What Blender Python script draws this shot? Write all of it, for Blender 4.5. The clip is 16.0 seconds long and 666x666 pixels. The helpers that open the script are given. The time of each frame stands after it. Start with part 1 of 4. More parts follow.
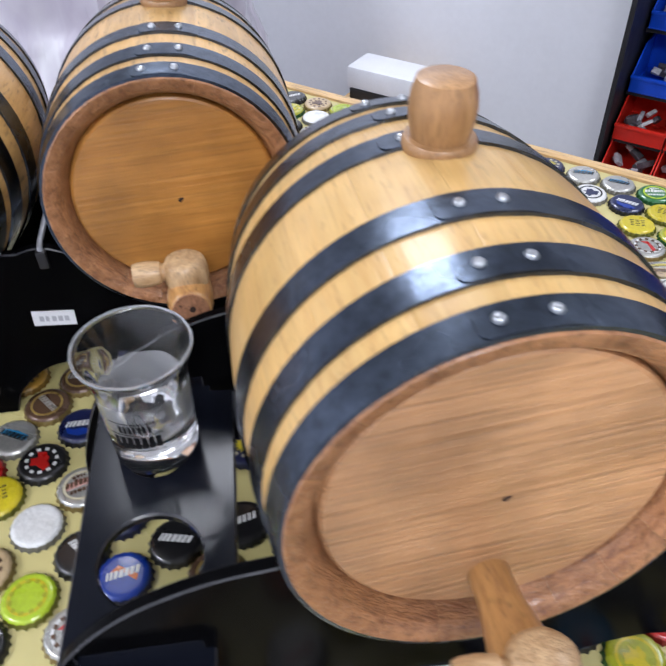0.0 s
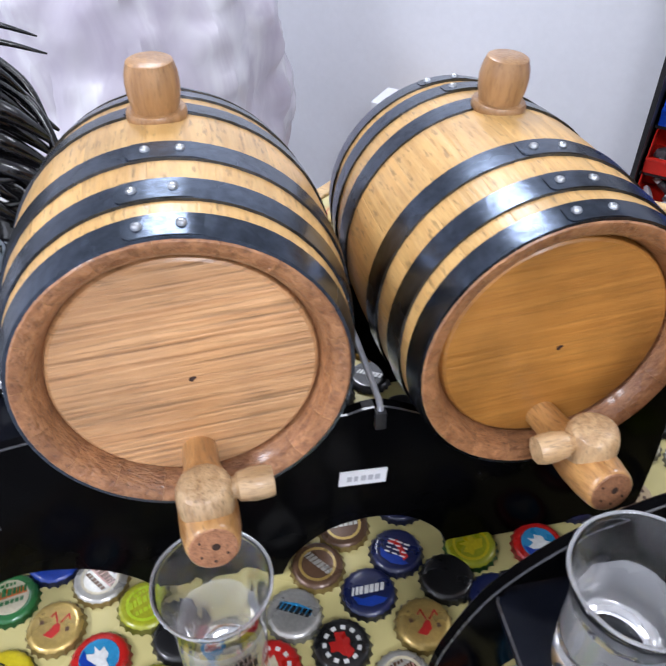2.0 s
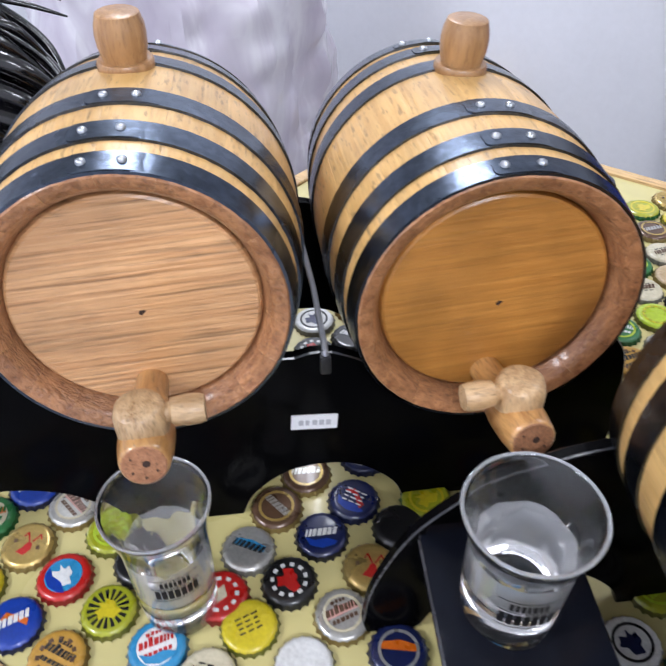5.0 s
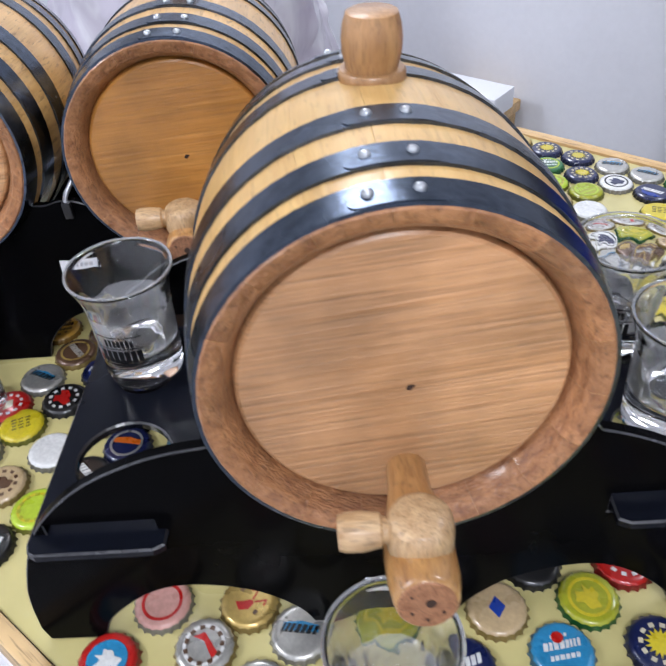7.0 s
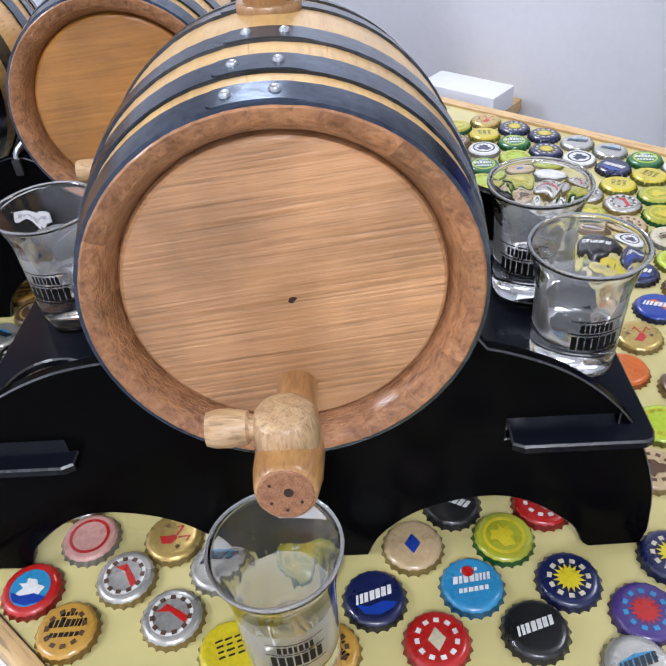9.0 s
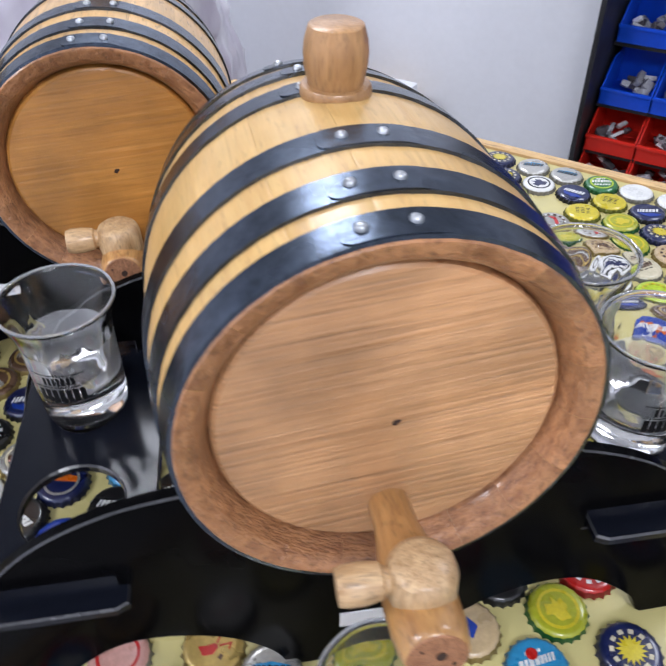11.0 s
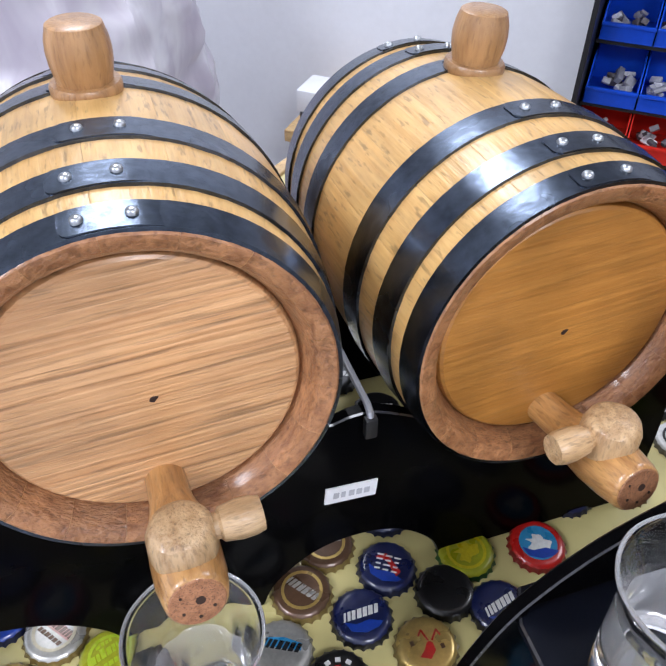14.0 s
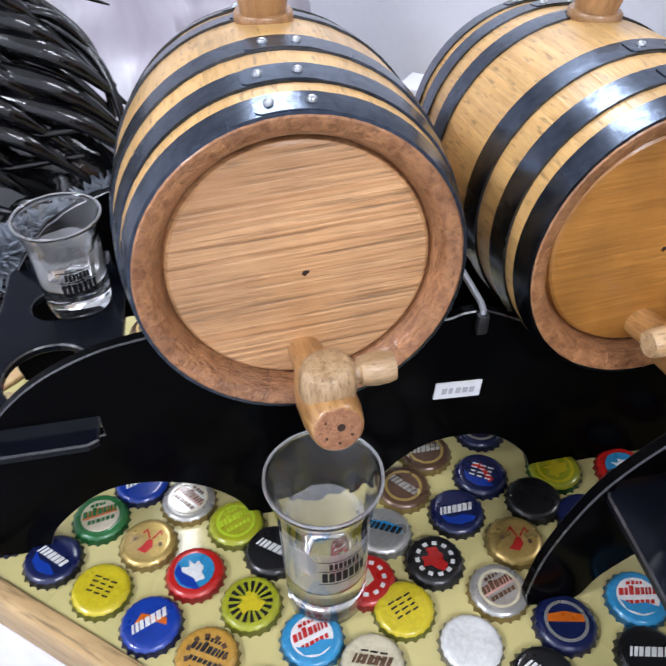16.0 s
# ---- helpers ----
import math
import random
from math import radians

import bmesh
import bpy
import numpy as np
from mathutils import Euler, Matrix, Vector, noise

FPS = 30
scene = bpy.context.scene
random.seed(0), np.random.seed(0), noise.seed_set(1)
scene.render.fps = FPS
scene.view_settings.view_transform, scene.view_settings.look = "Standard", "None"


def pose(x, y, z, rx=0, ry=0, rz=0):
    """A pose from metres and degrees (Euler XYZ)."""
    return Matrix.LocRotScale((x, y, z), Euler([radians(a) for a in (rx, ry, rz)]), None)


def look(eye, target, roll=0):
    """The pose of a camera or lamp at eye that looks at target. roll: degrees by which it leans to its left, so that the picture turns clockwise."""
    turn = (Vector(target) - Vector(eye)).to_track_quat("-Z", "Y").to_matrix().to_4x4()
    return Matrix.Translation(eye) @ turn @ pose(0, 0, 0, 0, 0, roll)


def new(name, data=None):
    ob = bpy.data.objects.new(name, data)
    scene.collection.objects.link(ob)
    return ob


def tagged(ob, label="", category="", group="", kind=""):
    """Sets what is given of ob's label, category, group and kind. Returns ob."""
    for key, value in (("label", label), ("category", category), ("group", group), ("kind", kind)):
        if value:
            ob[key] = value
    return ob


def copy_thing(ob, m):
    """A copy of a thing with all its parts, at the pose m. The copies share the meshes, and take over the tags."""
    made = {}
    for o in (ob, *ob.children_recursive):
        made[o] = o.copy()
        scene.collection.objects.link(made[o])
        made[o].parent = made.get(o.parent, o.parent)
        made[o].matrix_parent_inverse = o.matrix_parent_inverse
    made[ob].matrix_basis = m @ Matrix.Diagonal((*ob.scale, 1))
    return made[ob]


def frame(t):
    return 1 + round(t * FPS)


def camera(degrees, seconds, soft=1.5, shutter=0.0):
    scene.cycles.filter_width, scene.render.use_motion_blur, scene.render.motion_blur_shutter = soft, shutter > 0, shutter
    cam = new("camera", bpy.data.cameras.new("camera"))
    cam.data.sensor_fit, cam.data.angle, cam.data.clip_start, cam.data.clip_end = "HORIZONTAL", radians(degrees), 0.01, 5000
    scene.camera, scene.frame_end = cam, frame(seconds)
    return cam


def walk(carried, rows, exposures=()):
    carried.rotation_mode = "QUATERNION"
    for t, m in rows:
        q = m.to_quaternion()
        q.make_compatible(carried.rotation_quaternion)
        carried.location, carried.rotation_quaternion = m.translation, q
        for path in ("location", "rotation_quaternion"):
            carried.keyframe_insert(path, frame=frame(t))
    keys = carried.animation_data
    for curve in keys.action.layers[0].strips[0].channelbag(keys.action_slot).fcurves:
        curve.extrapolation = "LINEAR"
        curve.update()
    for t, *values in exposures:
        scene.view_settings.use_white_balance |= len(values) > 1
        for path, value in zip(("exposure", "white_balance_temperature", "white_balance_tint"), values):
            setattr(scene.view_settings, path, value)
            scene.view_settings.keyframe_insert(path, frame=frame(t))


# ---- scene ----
import collections

cam = camera(48.7, 16.0, 1.6, 0.4)
PATH = [
    (0, (0.127, -0.344, 0.373), (0.298, 1.121, -0.978), -1.4),
    (0.5, (0.07, -0.317, 0.387), (0.319, 1.131, -0.969), -0.4),
    (1, (0.032, -0.282, 0.389), (0.245, 1.182, -0.956), -1.3),
    (1.5, (-0.021, -0.241, 0.382), (0.223, 1.224, -0.957), -1.1),
    (2, (-0.065, -0.213, 0.384), (0.239, 1.258, -0.936), 0.1),
    (2.5, (-0.087, -0.193, 0.38), (0.239, 1.248, -0.968), -0.1),
    (3, (-0.091, -0.188, 0.376), (0.227, 1.251, -0.977), -0.0),
    (3.2, (-0.091, -0.188, 0.375), (0.221, 1.249, -0.981), -0.0),
    (5.3, (0.003, -0.269, 0.382), (0.136, 1.203, -0.965), -1.1),
    (5.5, (0.021, -0.287, 0.382), (0.13, 1.19, -0.962), -1.6),
    (6, (0.069, -0.331, 0.377), (0.125, 1.158, -0.957), -2.4),
    (6.5, (0.126, -0.372, 0.373), (0.152, 1.133, -0.945), -3.6),
    (7, (0.179, -0.401, 0.356), (0.129, 1.129, -0.931), -4.8),
    (7.5, (0.207, -0.419, 0.341), (0.115, 1.123, -0.929), -5.5),
    (8, (0.23, -0.43, 0.334), (0.132, 1.125, -0.92), -5.8),
    (8.2, (0.234, -0.433, 0.331), (0.12, 1.124, -0.919), -6.0),
    (10.3, (0.205, -0.412, 0.34), (0.194, 1.107, -0.961), -3.1),
    (10.5, (0.201, -0.401, 0.345), (0.217, 1.116, -0.959), -2.9),
    (11, (0.155, -0.377, 0.357), (0.358, 1.122, -0.952), -1.1),
    (11.5, (0.094, -0.343, 0.362), (0.424, 1.105, -0.978), -1.5),
    (12, (0.031, -0.309, 0.359), (0.455, 1.126, -0.967), 0.2),
    (12.5, (-0.02, -0.272, 0.362), (0.477, 1.138, -0.966), 0.8),
    (13, (-0.057, -0.237, 0.362), (0.488, 1.159, -0.962), 1.4),
    (13.5, (-0.074, -0.205, 0.362), (0.444, 1.207, -0.956), 1.2),
    (14, (-0.075, -0.175, 0.357), (0.398, 1.239, -0.976), 0.7),
    (14.5, (-0.07, -0.176, 0.358), (0.358, 1.257, -0.97), 0.1),
    (15, (-0.086, -0.201, 0.35), (0.295, 1.249, -0.974), 0.6),
    (15.5, (-0.109, -0.221, 0.351), (0.269, 1.233, -0.969), 0.7),
    (16, (-0.114, -0.235, 0.351), (0.165, 1.244, -0.966), -0.7),
]
walk(cam, [(t, look(eye, target, roll)) for t, eye, target, roll in PATH], [(0, -0.10), (0.8, 0.02), (1.5, 0.14), (2.2, 0.04), (3, -0.06), (5.5, 0.06), (7, -0.10), (7.5, -0.09), (8, -0.01), (11, -0.08), (11.7, -0.06), (12.5, 0.12), (13.5, 0.15), (14.5, 0.0), (16, 0.04)])

# ---- world and light ----
world = bpy.data.worlds.new("room_air")
scene.world = world
world.use_nodes = True
world.node_tree.nodes["Background"].inputs[0].default_value = (0.80, 0.86, 1.0, 1)
world.node_tree.nodes["Background"].inputs[1].default_value = 0.1

U = Vector((0.766, -0.643, 0.0))      # along the bar
N = Vector((0.643, 0.766, 0.0))       # across the bar, away from the guest side
BAR_TURN = -40.0
FLOOR, CEILING = -1.05, 1.75


def bar(u, n, z=0.0):
    """A place given along and across the bar."""
    return U * u + N * n + Vector((0, 0, z))


def area(name, place, aim, wide, deep, watts, colour):
    lamp = bpy.data.lights.new(name, "AREA")
    lamp.shape, lamp.size, lamp.size_y, lamp.energy, lamp.color = "RECTANGLE", wide, deep, watts, colour
    ob = new(name, lamp)
    ob.matrix_world = look(place, aim)
    return ob


LAMPS = [(Vector((-1.75, -0.45, CEILING - 0.06)), 52), (Vector((0.15, -1.6, CEILING - 0.06)), 26), (bar(-0.9, 0.95, CEILING - 0.06), 30), (bar(1.0, 1.2, CEILING - 0.06), 16), (bar(1.6, -1.2, CEILING - 0.06), 24)]
for place, watts in LAMPS:
    lamp = area("panel_lamp", place, place + Vector((0, 0.0001, -1)), 0.60, 0.60, watts, (0.855, 0.89, 1.0))


# ---- materials ----
def material(name):
    m = bpy.data.materials.new(name)
    m.use_nodes = True
    return m, m.node_tree.nodes, m.node_tree.links, m.node_tree.nodes["Principled BSDF"]


def plain(name, colour, rough=0.5, metal=0.0, coat=0.0, bump=0.0, grain=200.0, vary=0.15, spec=0.5):
    """A surface with small colour variation, uneven gloss and fine relief."""
    m, nodes, links, p = material(name)
    tex = nodes.new("ShaderNodeTexCoord")
    n1 = nodes.new("ShaderNodeTexNoise")
    n1.inputs["Scale"].default_value, n1.inputs["Detail"].default_value = grain, 4
    links.new(tex.outputs["Object"], n1.inputs["Vector"])
    n2 = nodes.new("ShaderNodeTexNoise")
    n2.inputs["Scale"].default_value, n2.inputs["Detail"].default_value = grain / 9, 3
    links.new(tex.outputs["Object"], n2.inputs["Vector"])
    add = nodes.new("ShaderNodeMath")
    links.new(n1.outputs["Fac"], add.inputs[0])
    links.new(n2.outputs["Fac"], add.inputs[1])
    ramp = nodes.new("ShaderNodeMapRange")
    ramp.inputs["From Min"].default_value, ramp.inputs["From Max"].default_value = 0.6, 1.4
    ramp.inputs["To Min"].default_value, ramp.inputs["To Max"].default_value = 1 - vary, 1 + vary
    links.new(add.outputs[0], ramp.inputs["Value"])
    mix = nodes.new("ShaderNodeVectorMath")
    mix.operation = "SCALE"
    mix.inputs[0].default_value = colour
    links.new(ramp.outputs[0], mix.inputs["Scale"])
    links.new(mix.outputs[0], p.inputs["Base Color"])
    rr = nodes.new("ShaderNodeMapRange")
    rr.inputs["To Min"].default_value, rr.inputs["To Max"].default_value = max(rough - 0.08, 0.02), rough + 0.1
    links.new(n2.outputs["Fac"], rr.inputs["Value"])
    links.new(rr.outputs[0], p.inputs["Roughness"])
    p.inputs["Metallic"].default_value = metal
    p.inputs["Coat Weight"].default_value = coat
    p.inputs["Coat Roughness"].default_value = 0.08
    p.inputs["Specular IOR Level"].default_value = spec
    if bump:
        b = nodes.new("ShaderNodeBump")
        b.inputs["Strength"].default_value, b.inputs["Distance"].default_value = bump, 0.001
        links.new(n1.outputs["Fac"], b.inputs["Height"])
        links.new(b.outputs[0], p.inputs["Normal"])
    return m


def wood(name, light, dark, stretch, scale=1.0, rough=0.38, coat=0.25, bump=0.25, pores=0.5, vary=0.12, blots=0.2, fine=4.2, flecks=0.0, fleck_size=(520, 95, 520)):
    """Lacquered oak: stretch gives the scale of the grain on each local axis (small along the fibres)."""
    m, nodes, links, p = material(name)
    tex = nodes.new("ShaderNodeTexCoord")
    info = nodes.new("ShaderNodeObjectInfo")
    off = nodes.new("ShaderNodeVectorMath")
    off.operation = "MULTIPLY_ADD"
    off.inputs[1].default_value = (3.1, 1.7, 2.3)
    links.new(info.outputs["Random"], off.inputs[0])
    links.new(tex.outputs["Object"], off.inputs[2])
    mp = nodes.new("ShaderNodeMapping")
    mp.inputs["Scale"].default_value = [s * scale for s in stretch]
    links.new(off.outputs[0], mp.inputs["Vector"])
    n1 = nodes.new("ShaderNodeTexNoise")
    n1.inputs["Scale"].default_value, n1.inputs["Detail"].default_value, n1.inputs["Roughness"].default_value = 1.0, 5, 0.6
    n1.inputs["Distortion"].default_value = 0.4
    links.new(mp.outputs[0], n1.inputs["Vector"])
    n2 = nodes.new("ShaderNodeTexNoise")
    n2.inputs["Scale"].default_value, n2.inputs["Detail"].default_value = fine, 4
    links.new(mp.outputs[0], n2.inputs["Vector"])
    n3 = nodes.new("ShaderNodeTexNoise")
    n3.inputs["Scale"].default_value, n3.inputs["Detail"].default_value = 26, 4
    links.new(off.outputs[0], n3.inputs["Vector"])
    ramp = nodes.new("ShaderNodeValToRGB")
    ramp.color_ramp.elements[0].position, ramp.color_ramp.elements[0].color = 0.30, (*dark, 1)
    ramp.color_ramp.elements[1].position, ramp.color_ramp.elements[1].color = 0.62, (*light, 1)
    links.new(n1.outputs["Fac"], ramp.inputs["Fac"])
    pore = nodes.new("ShaderNodeMapRange")
    pore.inputs["From Min"].default_value, pore.inputs["From Max"].default_value = 0.33, 0.47
    pore.inputs["To Min"].default_value, pore.inputs["To Max"].default_value = 1 - pores, 1.0
    links.new(n2.outputs["Fac"], pore.inputs["Value"])
    blot = nodes.new("ShaderNodeMapRange")
    blot.inputs["From Min"].default_value, blot.inputs["From Max"].default_value = 0.3, 0.7
    blot.inputs["To Min"].default_value, blot.inputs["To Max"].default_value = 1 - blots, 1 + blots * 0.7
    links.new(n3.outputs["Fac"], blot.inputs["Value"])
    rnd = nodes.new("ShaderNodeMapRange")
    rnd.inputs["To Min"].default_value, rnd.inputs["To Max"].default_value = 1 - vary, 1 + vary
    links.new(info.outputs["Random"], rnd.inputs["Value"])
    a = nodes.new("ShaderNodeMath")
    a.operation = "MULTIPLY"
    links.new(pore.outputs[0], a.inputs[0])
    links.new(blot.outputs[0], a.inputs[1])
    b = nodes.new("ShaderNodeMath")
    b.operation = "MULTIPLY"
    links.new(a.outputs[0], b.inputs[0])
    links.new(rnd.outputs[0], b.inputs[1])
    if flecks:
        # short dark rays in the grain, gathered in patches
        mf = nodes.new("ShaderNodeMapping")
        mf.inputs["Scale"].default_value = fleck_size
        links.new(off.outputs[0], mf.inputs["Vector"])
        n4 = nodes.new("ShaderNodeTexNoise")
        n4.inputs["Scale"].default_value, n4.inputs["Detail"].default_value = 1.0, 2
        links.new(mf.outputs[0], n4.inputs["Vector"])
        ray = nodes.new("ShaderNodeMapRange")
        ray.inputs["From Min"].default_value, ray.inputs["From Max"].default_value = 0.58, 0.70
        ray.inputs["To Min"].default_value, ray.inputs["To Max"].default_value = 1.0, 1 - flecks
        links.new(n4.outputs["Fac"], ray.inputs["Value"])
        c = nodes.new("ShaderNodeMath")
        c.operation = "MULTIPLY"
        links.new(b.outputs[0], c.inputs[0])
        links.new(ray.outputs[0], c.inputs[1])
        b = c
    mul = nodes.new("ShaderNodeVectorMath")
    mul.operation = "SCALE"
    links.new(ramp.outputs[0], mul.inputs[0])
    links.new(b.outputs[0], mul.inputs["Scale"])
    links.new(mul.outputs[0], p.inputs["Base Color"])
    p.inputs["Roughness"].default_value = rough
    p.inputs["Coat Weight"].default_value, p.inputs["Coat Roughness"].default_value = coat, 0.18
    bp = nodes.new("ShaderNodeBump")
    bp.inputs["Strength"].default_value, bp.inputs["Distance"].default_value = bump, 0.0011
    links.new(n2.outputs["Fac"], bp.inputs["Height"])
    links.new(bp.outputs[0], p.inputs["Normal"])
    return m


M_STAVE = wood("oak_stave", (0.645, 0.395, 0.148), (0.55, 0.31, 0.10), (300, 16, 300), bump=0.4, pores=0.14, vary=0.05, blots=0.22, fine=1.7, flecks=0.42)
M_STAVE_PLAIN = wood("oak_stave_plain", (0.63, 0.40, 0.15), (0.56, 0.325, 0.11), (260, 14, 260), bump=0.25, pores=0.10, vary=0.04, blots=0.16, fine=1.7, flecks=0.16)
M_CHIME = wood("oak_chime", (0.44, 0.205, 0.088), (0.22, 0.086, 0.034), (150, 420, 150), rough=0.36, coat=0.35, bump=1.0, pores=0.34, vary=0.0, blots=0.26, fine=2.6)
M_HEAD = wood("oak_head", (0.60, 0.335, 0.155), (0.46, 0.225, 0.092), (9, 300, 150), bump=1.0, pores=0.40, fine=1.5, flecks=0.30, fleck_size=(40, 620, 150))
M_HEAD_ROSY = wood("oak_head_rosy", (0.57, 0.305, 0.145), (0.49, 0.245, 0.105), (10, 380, 150), bump=0.85, pores=0.27, blots=0.30, fine=1.5, flecks=0.18, fleck_size=(45, 700, 150))
M_HEAD_AMBER = wood("oak_head_amber", (0.44, 0.195, 0.042), (0.36, 0.148, 0.029), (8, 230, 150), bump=0.45, pores=0.16, blots=0.28, fine=1.8, flecks=0.15, fleck_size=(40, 600, 150))
M_TURNED = wood("turned_oak", (0.41, 0.225, 0.095), (0.28, 0.14, 0.055), (190, 190, 22), bump=0.25, pores=0.25)
M_KEY = wood("pale_key", (0.58, 0.385, 0.205), (0.36, 0.205, 0.09), (260, 260, 40), bump=0.5, pores=0.25, flecks=0.35, fleck_size=(700, 700, 150))
M_SPIGOT = wood("spigot_beech", (0.52, 0.275, 0.095), (0.33, 0.15, 0.048), (240, 240, 30), rough=0.28, coat=0.6, bump=0.3, pores=0.22, flecks=0.3, fleck_size=(600, 600, 120))
M_ENDGRAIN = wood("cork_end", (0.40, 0.18, 0.085), (0.24, 0.095, 0.04), (420, 420, 420), rough=0.6, coat=0.0, bump=0.5, pores=0.6)
M_HOOP = plain("blued_steel", (0.085, 0.104, 0.138), 0.25, 1.0, 0.0, 0.16, 230, 0.45)
M_RIVET = plain("rivet_steel", (0.46, 0.48, 0.50), 0.30, 1.0, 0.0, 0.2, 600, 0.2)
M_KNOT = plain("dark_hole", (0.03, 0.012, 0.006), 0.8)
M_BLACK = plain("black_acrylic", (0.0022, 0.0022, 0.0026), 0.14, 0.0, 0.0, 0.01, 60, 0.2, 0.018)
M_CUT = plain("polished_cut_edge", (0.030, 0.030, 0.034), 0.25, 0.0, 0.0, 0.1, 300, 0.4, 0.7)
# same black sheet as the plates, tinted bluer and shinier for its wall reflection
M_SHELF_SHEEN = plain("black_shelf_sheen", (0.005, 0.006, 0.010), 0.13, 0.0, 0.0, 0.01, 60, 0.2, 0.14)
M_ROD = plain("grey_tie", (0.42, 0.43, 0.46), 0.3, 0.5)
M_TAG = plain("paper_tag", (0.80, 0.80, 0.82), 0.6, vary=0.03)
M_INK = plain("grey_ink", (0.45, 0.45, 0.48), 0.6)
M_RESIN = plain("cream_resin", (0.52, 0.455, 0.195), 0.26, 0.0, 0.4, 0.03, 40, 0.12)
M_TRIM = wood("pine_trim", (0.62, 0.42, 0.20), (0.48, 0.29, 0.12), (9, 120, 120), rough=0.45, coat=0.1)
M_WALL = plain("white_paint", (0.74, 0.75, 0.79), 0.7, bump=0.05, grain=60, vary=0.03)
M_CEIL = plain("ceiling_paint", (0.78, 0.78, 0.77), 0.8, grain=30, vary=0.03)
M_FLOOR = plain("grey_vinyl", (0.36, 0.355, 0.35), 0.5, grain=25, vary=0.15)
M_DARKWOOD = wood("bar_front", (0.20, 0.11, 0.05), (0.12, 0.06, 0.03), (120, 120, 9))
M_BLUE = plain("blue_plastic", (0.006, 0.075, 0.62), 0.32, grain=80, vary=0.1)
M_RED = plain("red_plastic", (0.62, 0.022, 0.012), 0.32, grain=80, vary=0.1)
M_RACK = plain("black_rack", (0.012, 0.012, 0.014), 0.5)
M_STATUE = plain("black_gloss_resin", (0.004, 0.004, 0.005), 0.12, 0.0, 0.3, 0.5, 220, 0.3, 0.6)
M_ROCK = plain("grey_feather", (0.17, 0.195, 0.23), 0.6, bump=0.4, grain=120, vary=0.4)
M_WHITEBAG = plain("white_film", (0.78, 0.76, 0.78), 0.35, bump=0.1, grain=30, vary=0.08)
M_CARD = plain("white_card", (0.76, 0.77, 0.80), 0.55, vary=0.04)


def clear_glass(name, brighten):
    """Pressed clear glass, with diffuse white mixed in to stand for bright glints."""
    m, nodes, links, p = material(name)
    out = nodes["Material Output"]
    p.inputs["Base Color"].default_value = (1, 1, 1, 1)
    p.inputs["Transmission Weight"].default_value = 1.0
    p.inputs["Roughness"].default_value, p.inputs["IOR"].default_value = 0.0, 1.48
    glint_white = nodes.new("ShaderNodeBsdfDiffuse")
    glint_white.inputs["Color"].default_value = (0.92, 0.94, 0.97, 1)
    mix = nodes.new("ShaderNodeMixShader")
    mix.inputs[0].default_value = brighten
    links.new(p.outputs[0], mix.inputs[1])
    links.new(glint_white.outputs[0], mix.inputs[2])
    links.new(mix.outputs[0], out.inputs["Surface"])
    return m


M_GLASS = clear_glass("clear_glass", 0.005)
M_RIPPLED_GLINT = clear_glass("rippled_glint_glass", 0.24)


M_PRINT = plain("black_print", (0.006, 0.006, 0.007), 0.6, spec=0.1)


def film_material():
    """Crumpled clear film over something lilac, its streaky sheen painted into the colour."""
    m, nodes, links, p = material("lilac_film")
    tex = nodes.new("ShaderNodeTexCoord")
    mp = nodes.new("ShaderNodeMapping")
    mp.inputs["Scale"].default_value = (9, 9, 2.5)
    links.new(tex.outputs["Object"], mp.inputs["Vector"])
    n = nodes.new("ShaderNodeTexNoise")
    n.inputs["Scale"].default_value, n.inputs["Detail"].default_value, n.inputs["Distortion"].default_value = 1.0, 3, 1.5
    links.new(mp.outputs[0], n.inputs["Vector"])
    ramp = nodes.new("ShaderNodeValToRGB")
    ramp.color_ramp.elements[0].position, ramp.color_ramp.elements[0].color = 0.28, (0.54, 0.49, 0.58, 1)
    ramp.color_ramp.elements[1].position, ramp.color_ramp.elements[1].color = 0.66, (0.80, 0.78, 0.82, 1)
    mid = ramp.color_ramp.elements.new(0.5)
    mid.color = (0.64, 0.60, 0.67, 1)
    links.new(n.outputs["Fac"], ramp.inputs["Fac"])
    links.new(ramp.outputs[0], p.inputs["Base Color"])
    p.inputs["Roughness"].default_value, p.inputs["Coat Weight"].default_value = 0.35, 0.5
    b = nodes.new("ShaderNodeBump")
    b.inputs["Strength"].default_value, b.inputs["Distance"].default_value = 0.3, 0.012
    links.new(n.outputs["Fac"], b.inputs["Height"])
    links.new(b.outputs[0], p.inputs["Normal"])
    return m


M_FILM = film_material()


# ---- mesh helpers ----
def finish(bm, name, mats, smooth=True, sharp=35):
    mesh = bpy.data.meshes.new(name)
    bmesh.ops.recalc_face_normals(bm, faces=bm.faces)
    bm.to_mesh(mesh)
    bm.free()
    for m in mats if isinstance(mats, (list, tuple)) else [mats]:
        mesh.materials.append(m)
    if smooth:
        mesh.polygons.foreach_set("use_smooth", [True] * len(mesh.polygons))
        mesh.set_sharp_from_angle(angle=radians(sharp))
    return mesh


def part(name, bm, mats, parent=None, label="", m=None, smooth=True, sharp=35):
    ob = new(name, finish(bm, name, mats, smooth, sharp))
    if parent:
        ob.parent = parent
    if m is not None:
        ob.matrix_local = m
    if label:
        ob["label"] = label
    return ob


def thing(name, m, label, category, group="", kind=""):
    ob = new(name)
    ob.empty_display_size = 0.01
    ob.matrix_world = m
    return tagged(ob, label, category, group, kind)


